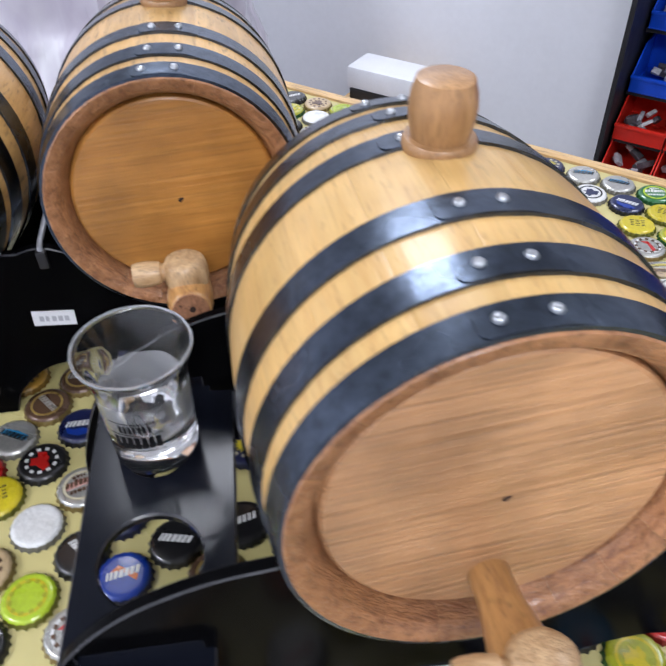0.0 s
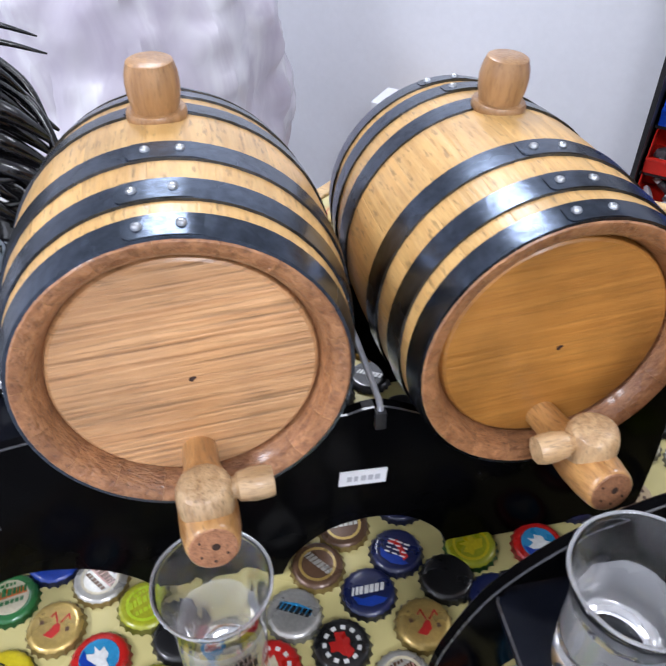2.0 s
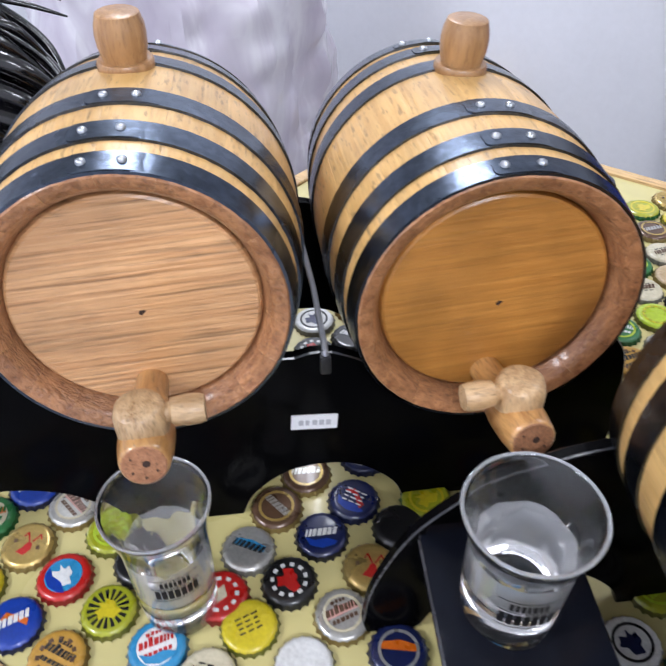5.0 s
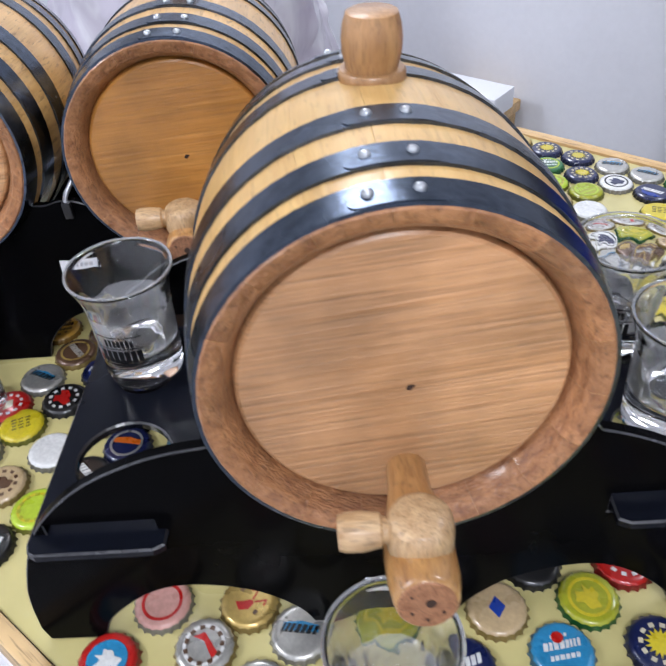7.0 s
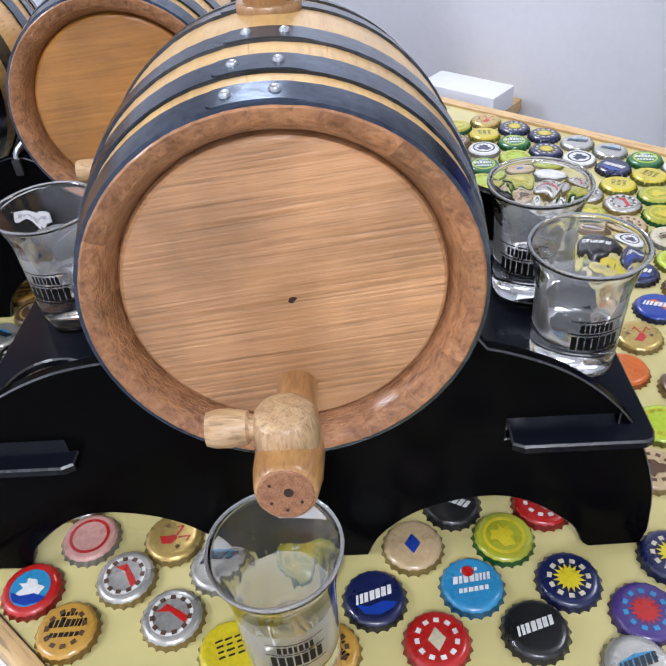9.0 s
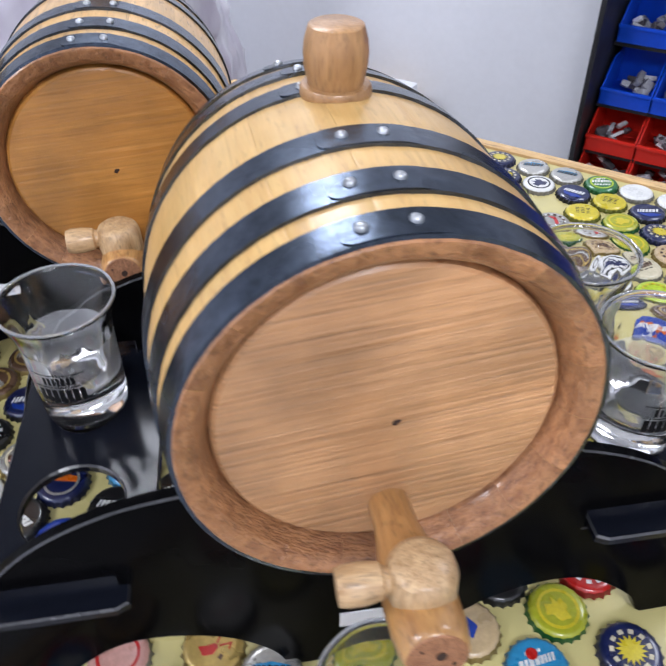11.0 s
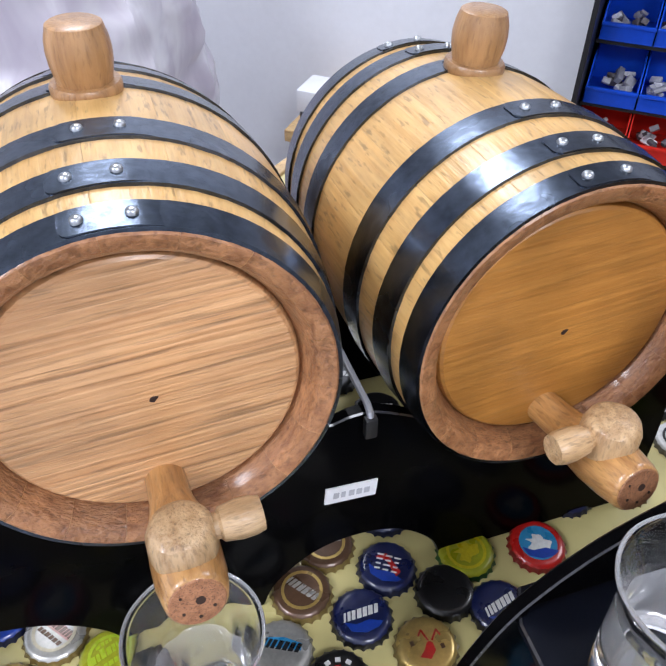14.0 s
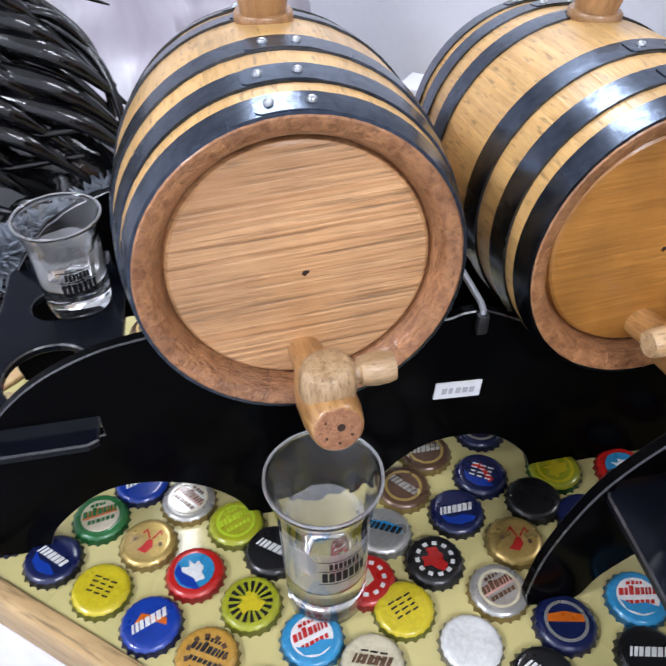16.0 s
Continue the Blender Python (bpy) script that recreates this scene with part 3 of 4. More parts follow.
def stand(centres, zs, zs_back, y_front, y_back, r, label, wings=(-1, 1), shift=0.0):
    ob = thing("barrel_stand", pose(0, y_front, 0), label, "barrel stand")
    x0, x1 = centres[0] + shift, centres[-1] + shift
    t = 0.006
    slots = []
    for c, sgn in ((x0, -1), (x1, 1))[:len(wings)]:
        a, b = sorted((c + sgn * 0.146, c + sgn * 0.098))
        slots.append([(a, SHELF_Z - 0.006), (b, SHELF_Z - 0.006), (b, SHELF_Z + 0.0065), (a, SHELF_Z + 0.0065)])
    line = clean(stand_outline(centres, zs, r, len(wings) == 2, shift))
    line_back = clean(stand_outline(centres, zs_back, r, len(wings) == 2, shift))
    part("front_plate", plate(line, t, slots), [M_BLACK, M_CUT], ob, "glossy black cut-out plate", smooth=False)
    part("rear_plate", plate(line_back, t, slots), [M_BLACK, M_CUT], ob, "glossy black cut-out plate", m=Matrix.Translation((0, y_back - y_front, 0)), smooth=False)
    depth = y_back - y_front
    for c, sgn in ((x0, -1), (x1, 1))[:len(wings)]:
        def at(d):
            return c + sgn * d - (0.65 * shift if sgn < 0 else 0.0)
        shape = [(at(0.1605), -0.004), (at(0.1590), -0.0085), (at(0.1555), -0.0105), (at(0.104), -0.0105), (at(0.099), -0.008), (at(0.099), 0.008), (at(0.090), 0.012), (at(0.088), depth - 0.004), (at(0.100), depth - 0.003), (at(0.100), depth + 0.012), (at(0.150), depth + 0.012), (at(0.157), depth - 0.002)]
        if sgn > 0:
            shape = shape[::-1]
        holes = [circle(at(0.1265), 0.042, 0.0225 if sgn < 0 else 0.014), circle(at(0.1265), 0.100, 0.014)]
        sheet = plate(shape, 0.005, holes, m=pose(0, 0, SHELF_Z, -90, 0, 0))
        part("shelf", sheet, [M_SHELF_SHEEN, M_CUT], ob, "black shelf with round holes", smooth=False)
    return ob


stand([-0.0806, 0.0845], [0.1681, 0.1598], [0.1575, 0.1515], 0.0145, 0.152, (0.0722, 0.0706), "double black acrylic stand holding two oak barrels", (-1,))
stand([0.1965], [0.1709], [0.1620], -0.2095, -0.068, (0.0772,), "single black acrylic stand holding one oak barrel", shift=-0.0095)
tie = thing("cable_tie", Matrix(), "grey plastic tie with a dark head over the double stand", "cable tie")
part("strap", tube([(0.004, 0.0115, 0.1305), (0.004, 0.0120, 0.1325), (0.004, 0.016, 0.1342), (0.003, 0.06, 0.1345), (-0.002, 0.145, 0.1335), (-0.002, 0.158, 0.128)], 0.0016, sides=8), M_ROD, tie)
part("tie_head", box(0.0012, 0.0068, 0.0088, 0.0130, 0.1195, 0.1310, 0.0012), M_RACK, tie, "small dark locking head")
for place, text in ((pose(-0.0023, 0.0138, 0.0794, 0, 4, 0), "small white price sticker on the double black stand"), (pose(0.1907, -0.2102, 0.0375, 0, 1, 0), "small blank white sticker on the single black stand")):
    tag = thing("price_tag", place, text, "price tag", "price stickers")
    part("sticker", box(-0.0125, 0.0125, -0.0004, 0.0004, -0.0055, 0.0055), M_TAG, tag, smooth=False)
    for i, w in enumerate((0.0026, 0.002, 0.0026, 0.0026, 0.0026) if place[1][3] > 0 else ()):
        part("print_bar", box(-0.0085 + i * 0.0037, -0.0085 + i * 0.0037 + w, -0.0007, -0.0004, -0.002, 0.0018), M_INK, tag, smooth=False)


# ---- shot glasses ----
G_OUT = [(0.0, 0.0), (0.0185, 0.0), (0.0198, 0.0012), (0.0203, 0.010), (0.0207, 0.030), (0.0212, 0.055), (0.0216, 0.066), (0.0224, 0.075), (0.0240, 0.084), (0.0259, 0.0915), (0.0267, 0.0945)]
G_IN = [(0.0264, 0.0957), (0.0252, 0.0951), (0.0243, 0.0912), (0.0220, 0.083), (0.0200, 0.074), (0.0188, 0.065), (0.0182, 0.056), (0.0172, 0.050), (0.0172, 0.045), (0.0160, 0.039), (0.0158, 0.034), (0.0145, 0.029), (0.0115, 0.0250), (0.0060, 0.0232), (0.0, 0.0228)]


def shot_glass(tall=1.0, low=0.0, label="tall clear flared shot glass with small black print"):
    ob = thing("shot_glass", Matrix(), label, "shot glass", "shot glasses")
    bowl = lathe([(r, z * tall) for r, z in G_OUT + G_IN], 64, wobble=0.012)
    # the pressed inside is rippled in its lower half
    for v in bowl.verts:
        r = math.hypot(v.co.x, v.co.y)
        if 0.004 < r < 0.0192 and 0.02 * tall < v.co.z < 0.070 * tall:
            k = 1 + 0.055 * noise.noise(v.co * 190) + 0.035 * noise.noise(v.co * 420)
            v.co.x, v.co.y = v.co.x * k, v.co.y * k
            v.co.z += 0.0012 * noise.noise(v.co * 150 + Vector((7, 3, 1)))
    for f in bowl.faces:
        c = f.calc_center_median()
        r = math.hypot(c.x, c.y)
        # rim and lower inside get the whitened glass, which paints in their highlights
        if c.z > 0.0942 * tall or (0.0135 < r < 0.0195 and 0.02 * tall < c.z < 0.068 * tall):
            f.material_index = 1
    part("bowl", bowl, [M_GLASS, M_RIPPLED_GLINT], ob, "clear flared bowl with a thick base", sharp=60)

    # two lines of print in a thin frame, as plain bars on the curve
    def patch(a0, a1, z0, z1):
        bm = bmesh.new()
        r = 0.0219
        n = 6
        lo = [bm.verts.new((r * math.sin(a0 + (a1 - a0) * i / n), -r * math.cos(a0 + (a1 - a0) * i / n), z0 - low)) for i in range(n + 1)]
        hi = [bm.verts.new((r * math.sin(a0 + (a1 - a0) * i / n), -r * math.cos(a0 + (a1 - a0) * i / n), z1 - low)) for i in range(n + 1)]
        for i in range(n):
            bm.faces.new((lo[i], lo[i + 1], hi[i + 1], hi[i]))
        return bm
    for z, h, ws in ((0.0475, 0.0046, (0.075, 0.07, 0.07, 0.06, 0.08, 0.07, 0.07)), (0.0375, 0.0075, (0.115, 0.115, 0.115, 0.115, 0.115, 0.115, 0.11))):
        total = sum(ws) + 0.03 * (len(ws) - 1)
        a = -total / 2
        for w in ws:
            part("print_bar", patch(a, a + w, z, z + h), M_PRINT, ob)
            a += w + 0.03
    for z in (0.0355, 0.0460, 0.0532):
        part("print_line", patch(-0.56, 0.56, z, z + 0.0006), M_PRINT, ob)
    return ob


tall_glass = shot_glass(1.0, -0.008)
tall_glass.matrix_world = pose(-0.082, -0.039, 0.0003, 0, 0, 14)
copy_thing(tall_glass, pose(0.187, -0.268, 0.0003, 0, 0, 14))
short_glass = shot_glass(0.694, 0.0150, "short clear flared shot glass standing on a black shelf")
short_glass.matrix_world = pose(0.0672, -0.1035, SHELF_Z + 0.0003, 0, 0, -9)
for x, y, turn, size in ((-0.1935, 0.113, 18, 0.87), (0.3235, -0.1640, 6, 0.97), (0.3150, -0.1060, -30, 0.97)):
    copy_thing(short_glass, pose(x, y, SHELF_Z + 0.0003, 0, 0, turn) @ Matrix.Diagonal((size, size, size, 1)))


# ---- bottle caps in the counter ----
def flat(name, colour, metal=0.0, rough=0.28):
    return plain("cap_" + name, tuple(0.8 * v for v in colour), rough, metal, 0.5, 0.05, 500, 0.2)


PAINT = {k: flat(k, c, me) for k, c, me in (
    ("navy", (0.008, 0.014, 0.07), 0), ("blue", (0.008, 0.045, 0.33), 0), ("sky", (0.03, 0.26, 0.50), 0), ("black", (0.012, 0.012, 0.013), 0), ("white", (0.78, 0.78, 0.76), 0),
    ("silver", (0.55, 0.54, 0.50), 0.6), ("gold", (0.60, 0.42, 0.13), 0.55), ("amber", (0.55, 0.30, 0.05), 0), ("tan", (0.52, 0.38, 0.21), 0), ("cream", (0.60, 0.54, 0.38), 0),
    ("yellow", (0.62, 0.50, 0.02), 0), ("olive", (0.36, 0.38, 0.02), 0), ("lime", (0.45, 0.60, 0.03), 0), ("green", (0.02, 0.15, 0.04), 0), ("red", (0.50, 0.015, 0.012), 0),
    ("orange", (0.62, 0.13, 0.01), 0), ("pink", (0.62, 0.33, 0.28), 0), ("brown", (0.13, 0.07, 0.04), 0.3), ("purple", (0.07, 0.04, 0.20), 0))}
# skirt colours cut to 0.42, so the shade round the crimped sides is painted in
SHADED_EDGE = {k: flat(k + "_shaded_rim", tuple(v * 0.42 for v in c), 0.4, 0.4) for k, c in (("navy", (0.02, 0.03, 0.12)), ("sky", (0.03, 0.26, 0.50)), ("black", (0.03, 0.03, 0.03)), ("white", (0.6, 0.56, 0.45)), ("silver", (0.5, 0.48, 0.40)), ("gold", (0.60, 0.42, 0.13)), ("amber", (0.55, 0.30, 0.05)), ("olive", (0.36, 0.36, 0.05)), ("green", (0.02, 0.22, 0.05)), ("red", (0.6, 0.03, 0.02)), ("orange", (0.62, 0.16, 0.02)), ("purple", (0.10, 0.05, 0.25)))}
# face, skirt, then emblem shapes with their paint
STYLE = {
    "A": ("navy", "black", (("bars2", "white"), ("wave", "blue"))), "B": ("blue", "navy", (("slash", "orange"), ("bars2", "white"))), "C": ("gold", "gold", (("stag", "red"), ("stars", "brown"))),
    "D": ("silver", "gold", (("band", "pink"), ("bars3", "brown"), ("ring", "cream"))), "E": ("yellow", "olive", (("lines", "black"),)), "F": ("olive", "olive", (("bars3", "lime"), ("ring", "lime"))),
    "G": ("white", "silver", ()), "H": ("black", "black", (("bars2", "white"),)), "I": ("black", "black", (("dots", "white"), ("lump", "red"), ("slash", "red"))), "J": ("red", "red", (("disc", "sky"), ("lump", "white"), ("wave", "blue"))),
    "K": ("red", "red", (("diamond", "cream"), ("dots", "white"))), "L": ("orange", "orange", ()), "M": ("lime", "olive", (("ring", "yellow"), ("dots", "olive"))), "N": ("tan", "gold", (("dots", "brown"), ("lump", "brown"))),
    "O": ("cream", "silver", (("lines", "black"), ("bars2", "brown"))), "P": ("green", "green", (("disc", "cream"), ("band", "orange"), ("bars3", "green"))), "Q": ("brown", "gold", (("bars2", "silver"), ("ring", "gold"))), "R": ("white", "black", (("lump", "blue"), ("slash", "red"))),
    "S": ("sky", "sky", (("disc", "white"), ("bars3", "red"), ("wave", "sky"))), "T": ("sky", "sky", (("bars3", "white"), ("dot", "red"))), "U": ("navy", "navy", (("dots", "cream"), ("sun", "yellow"))), "V": ("purple", "purple", (("sun", "red"), ("dots", "sky"))),
    "W": ("silver", "gold", (("slash", "red"), ("ring", "white"), ("dots", "brown"))), "X": ("amber", "amber", (("bars3", "black"), ("dots", "brown"))), "Y": ("olive", "olive", (("rays", "black"), ("lump", "yellow"))), "Z": ("white", "white", (("ring", "black"), ("lump", "navy"))),
    "a": ("pink", "silver", (("ring", "red"),)), "b": ("tan", "gold", (("diamond", "blue"),)), "c": ("olive", "green", (("ring", "yellow"), ("lump", "yellow"))), "d": ("green", "green", (("bars3", "white"), ("ring", "lime"))),
    "g": ("navy", "navy", (("wave", "blue"), ("slash", "red"), ("lines", "white"))), "h": ("black", "black", ()), "e": ("navy", "navy", (("band", "orange"), ("ring", "silver"))), "f": ("silver", "silver", (("band", "sky"), ("bars2", "black")))}


def cap_mesh(face, skirt):
    """A crown cap with 21 flutes, crimped and slightly domed."""
    bm = bmesh.new()
    seg = 63
    rows = []
    for r, z, wave in ((0.0160, 0.0002, 0.0008), (0.0156, 0.0018, 0.0007), (0.0149, 0.0036, 0.0003), (0.0141, 0.0047, 0.0), (0.0128, 0.0053, 0.0), (0.0108, 0.0053, 0.0)):
        rows.append([bm.verts.new(((r + wave * math.cos(21 * 2 * math.pi * i / seg)) * math.cos(2 * math.pi * i / seg), (r + wave * math.cos(21 * 2 * math.pi * i / seg)) * math.sin(2 * math.pi * i / seg), z)) for i in range(seg)])
    for k, (a, b) in enumerate(zip(rows, rows[1:])):
        for i in range(seg):
            f = bm.faces.new((a[i], a[(i + 1) % seg], b[(i + 1) % seg], b[i]))
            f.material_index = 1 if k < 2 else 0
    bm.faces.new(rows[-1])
    return finish(bm, "bottle_cap", [PAINT[face], SHADED_EDGE[skirt]], True, 60)


def emblem_pieces(kind):
    """Plain raised shapes that stand for the printed marks, one bmesh each."""
    rng = random.Random(kind)
    made = []

    def poly(points):
        bm = bmesh.new()
        made.append(bm)
        lo = [bm.verts.new((x, y, 0.0)) for x, y in points]
        hi = [bm.verts.new((x, y, 0.00018)) for x, y in points]
        bm.faces.new(hi)
        n = len(points)
        for i in range(n):
            bm.faces.new((lo[i], lo[(i + 1) % n], hi[(i + 1) % n], hi[i]))

    def bar_at(x, y, w, h, turn=0.0, slant=0.0):
        c, s = math.cos(turn), math.sin(turn)
        pts = [(-w / 2, -h / 2), (w / 2, -h / 2), (w / 2 + slant, h / 2), (-w / 2 + slant, h / 2)]
        poly([(x + c * a - s * b, y + s * a + c * b) for a, b in pts])

    def annulus(r0, r1, n=28):
        bm = bmesh.new()
        made.append(bm)
        rows = [[bm.verts.new((r * math.cos(2 * math.pi * i / n), r * math.sin(2 * math.pi * i / n), z)) for i in range(n)] for r, z in ((r0, 0.0), (r0, 0.00018), (r1, 0.00018), (r1, 0.0))]
        for a, b in zip(rows, rows[1:]):
            for i in range(n):
                bm.faces.new((a[i], a[(i + 1) % n], b[(i + 1) % n], b[i]))

    def word(x0, x1, y, low, high, lean):
        # a row of separate slanted bars of uneven height and width
        x = x0
        while x < x1 - 0.0008:
            w, h = rng.uniform(0.0010, 0.0024), rng.choice((low, low, low, high))
            y0 = y + 0.06 * (x - x0)
            poly([(x, y0), (x + w, y0 + 0.06 * w), (x + w + lean, y0 + h), (x + lean, y0 + h)])
            x += w + rng.uniform(0.0005, 0.0009)

    if kind == "bars2":
        word(-0.0098, 0.0092, -0.0020, 0.0048, 0.0074, 0.0012)
    elif kind == "bars3":
        word(-0.0092, 0.0088, 0.0002, 0.0040, 0.0052, 0.0006)
        word(-0.0072, 0.0074, -0.0048, 0.0024, 0.0034, 0.0004)
        word(-0.0045, 0.0050, 0.0062, 0.0018, 0.0022, 0.0003)
    elif kind == "lines":
        for k in range(4):
            for i in range(3):
                w = rng.uniform(0.0022, 0.0042)
                bar_at(-0.0046 + i * 0.0046, 0.005 - k * 0.0028, w, 0.0009, 0.08)
    elif kind == "band":
        poly([(-0.0095, -0.001), (0.0095, 0.0005), (0.0090, 0.0042), (0.0, 0.0052), (-0.0090, 0.0030)])
    elif kind == "slash":
        poly([(-0.007, 0.003), (-0.002, 0.0065), (0.008, -0.002), (0.0065, -0.0055), (-0.001, 0.0022)])
    elif kind == "wave":
        poly([(-0.0095, -0.002), (-0.004, -0.0045), (0.003, -0.0035), (0.0095, -0.006), (0.007, -0.0082), (0.0, -0.0098), (-0.0070, -0.0075)])
    elif kind == "lump":
        pts = []
        for i in range(16):
            a = 2 * math.pi * i / 16
            r = 0.0056 * (0.62 + 0.75 * rng.random())
            pts.append((r * math.cos(a), r * math.sin(a)))
        poly([p[:2] for p in smooth_line(pts, 3, True)])
    elif kind == "sun":
        poly([((0.0078 if i % 2 else 0.0048) * math.cos(2 * math.pi * i / 32), (0.0078 if i % 2 else 0.0048) * math.sin(2 * math.pi * i / 32)) for i in range(32)])
    elif kind == "ring":
        annulus(0.0092, 0.0108)
    elif kind == "dots":
        for i in range(11):
            a = 2 * math.pi * i / 11 + 0.3
            bar_at(0.0093 * math.cos(a), 0.0093 * math.sin(a), 0.0022, 0.0026, a)
    elif kind == "dot":
        poly([(0.003 * math.cos(2 * math.pi * i / 12) - 0.001, 0.003 * math.sin(2 * math.pi * i / 12) + 0.0065) for i in range(12)])
    elif kind == "disc":
        poly([(0.0104 * math.cos(2 * math.pi * i / 28), 0.0104 * math.sin(2 * math.pi * i / 28)) for i in range(28)])
    elif kind == "rays":
        for i in range(17):
            a = 2 * math.pi * i / 17 + 0.1
            c, q = math.cos(a), math.sin(a)
            poly([(0.0050 * c - 0.0004 * q, 0.0050 * q + 0.0004 * c), (0.0050 * c + 0.0004 * q, 0.0050 * q - 0.0004 * c), (0.0112 * c + 0.0011 * q, 0.0112 * q - 0.0011 * c), (0.0112 * c - 0.0011 * q, 0.0112 * q + 0.0011 * c)])
    elif kind == "stag":
        poly([(-0.0040, -0.0060), (0.0012, -0.0072), (0.0040, -0.0030), (0.0030, 0.0008), (0.0014, 0.0016), (0.0000, 0.0006), (-0.0014, -0.0026)])
        for side in (-1, 1):
            bar_at(0.0018 + side * 0.0024, 0.0046, 0.0009, 0.0064, -side * 0.5)
            bar_at(0.0018 + side * 0.0046, 0.0058, 0.0008, 0.0036, side * 0.5)
    elif kind == "stars":
        for x, y in ((-0.0072, 0.0006), (0.0076, -0.0012)):
            bar_at(x, y, 0.0020, 0.0024, 0.3)
    elif kind == "diamond":
        poly([(0, -0.006), (0.0042, 0), (0, 0.006), (-0.0042, 0)])
    return made


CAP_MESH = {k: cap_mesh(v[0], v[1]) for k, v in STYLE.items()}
EMBLEM_MESH = {}
for k, v in STYLE.items():
    for kind, paint in v[2]:
        if (kind, paint) not in EMBLEM_MESH:
            EMBLEM_MESH[kind, paint] = [finish(b, "emblem", PAINT[paint], False) for b in emblem_pieces(kind)]

SET_CAPS = (
    (-0.198, 0.028, "P"), (-0.172, 0.006, "C"), (-0.222, 0.006, "A"), (-0.196, -0.017, "E"), (-0.148, -0.017, "J"), (-0.171, -0.041, "B"), (-0.149, 0.030, "D"), (-0.124, 0.009, "F"), (-0.175, 0.048, "B"),
    (-0.145, -0.063, "X"), (-0.121, -0.040, "Y"), (-0.094, -0.064, "S"), (-0.068, -0.082, "O"), (-0.046, -0.058, "E"), (-0.019, -0.082, "G"), (-0.023, -0.035, "I"), (0.023, -0.032, "C"), (0.004, -0.058, "D"),
    (-0.002, -0.008, "A"), (0.044, -0.008, "h"), (-0.027, 0.014, "Q"), (-0.045, -0.012, "f"), (0.020, 0.014, "g"), (-0.007, 0.037, "Q"), (0.030, -0.081, "e"), (0.071, -0.076, "S"), (0.009, -0.104, "H"))
MORE_CAPS = (
    (0.062, -0.104, "H"), (0.067, -0.025, "A"), (0.064, 0.009, "c"), (-0.061, -0.039, "K"), (-0.106, -0.012, "H"), (-0.247, 0.030, "B"), (-0.121, -0.088, "I"), (-0.091, -0.110, "K"), (-0.043, -0.108, "N"),
    (0.034, -0.122, "B"), (0.126, -0.072, "A"), (0.151, -0.092, "Z"), (0.132, -0.117, "R"), (0.160, -0.136, "L"), (0.177, -0.112, "d"), (-0.016, -0.128, "M"), (-0.066, -0.134, "O"), (-0.038, -0.152, "H"),
    (0.010, -0.151, "W"), (0.084, -0.128, "Q"), (0.112, -0.142, "c"), (0.071, -0.194, "a"), (0.117, -0.196, "C"), (0.096, -0.219, "W"), (0.048, -0.224, "J"), (0.124, -0.242, "W"), (0.073, -0.247, "X"), (0.144, -0.214, "f"))
LAST_CAPS = (
    (0.223, -0.236, "A"), (0.244, -0.207, "b"), (0.291, -0.204, "c"), (0.271, -0.231, "T"), (0.318, -0.230, "U"), (0.297, -0.255, "H"), (0.251, -0.259, "K"), (0.349, -0.248, "V"), (0.371, -0.219, "U"),
    (0.267, -0.181, "H"), (0.315, -0.184, "K"), (0.389, -0.083, "L"), (0.396, -0.131, "M"), (0.408, -0.051, "C"), (0.421, -0.101, "Q"), (0.430, -0.021, "B"), (0.380, -0.164, "N"), (0.338, -0.274, "f"), (0.200, -0.262, "X"),
    (0.060, -0.166, "D"), (0.026, -0.186, "O"), (0.155, -0.260, "E"))
rng = random.Random(11)
spots = [(Vector((x, y, 0)), k) for x, y, k in SET_CAPS + MORE_CAPS + LAST_CAPS]
near_grid = {}


def cell(p):
    return int(p.x // 0.05), int(p.y // 0.05)


def free(p, gap):
    cx, cy = cell(p)
    return all((q - p).length > gap for i in (-1, 0, 1) for j in (-1, 0, 1) for q in near_grid.get((cx + i, cy + j), ()))


for p, k in spots:
    near_grid.setdefault(cell(p), []).append(p)
STYLES = list(STYLE)
for tries in range(24000):
    n = rng.uniform(NEAR + 0.018, 0.13)
    p = bar(rng.uniform(end_at(n) + 0.019, 1.0), n)
    if free(p, 0.0375 if tries < 9000 else 0.0342):
        near_grid.setdefault(cell(p), []).append(p)
        spots.append((p, rng.choice(STYLES)))
# farther off they lie close, in uneven rows
PITCH = 0.0338
FAR_STYLES = "AcMdFGHQWNEUOCfbcAZXcMH"
for j in range(40):
    n = 0.118 + j * PITCH * 0.866
    for i in range(60):
        p = bar(-0.36 + (i + 0.5 * (j % 2)) * PITCH + rng.uniform(-0.0009, 0.0009), n + rng.uniform(-0.0009, 0.0009))
        u = p.dot(U)
        if n < FAR - 0.017 and end_at(n) + 0.019 < u < 1.25 and free(p, 0.0322):
            near_grid.setdefault(cell(p), []).append(p)
            spots.append((p, rng.choice(FAR_STYLES)))
centre = Vector((0.08, -0.05, 0))
spots.sort(key=lambda s: (s[0] - centre).length)
inv = counter.matrix_world.inverted()
rest = []
for i, (p, k) in enumerate(spots):
    m = Matrix.Translation(p) @ pose(0, 0, 0, rng.uniform(-2, 2), rng.uniform(-2, 2), rng.uniform(-55, 20))
    if i < 290:
        cap = new("bottle_cap", CAP_MESH[k])
        cap.parent = counter
        cap.matrix_local = inv @ m
        for j, (kind, paint) in enumerate(STYLE[k][2]):
            for piece in EMBLEM_MESH[kind, paint]:
                em = new("emblem", piece)
                em.parent = cap
                em.matrix_local = Matrix.Translation((0, 0, 0.0053 + 0.0002 * j))
    else:
        rest.append((inv @ m, k))
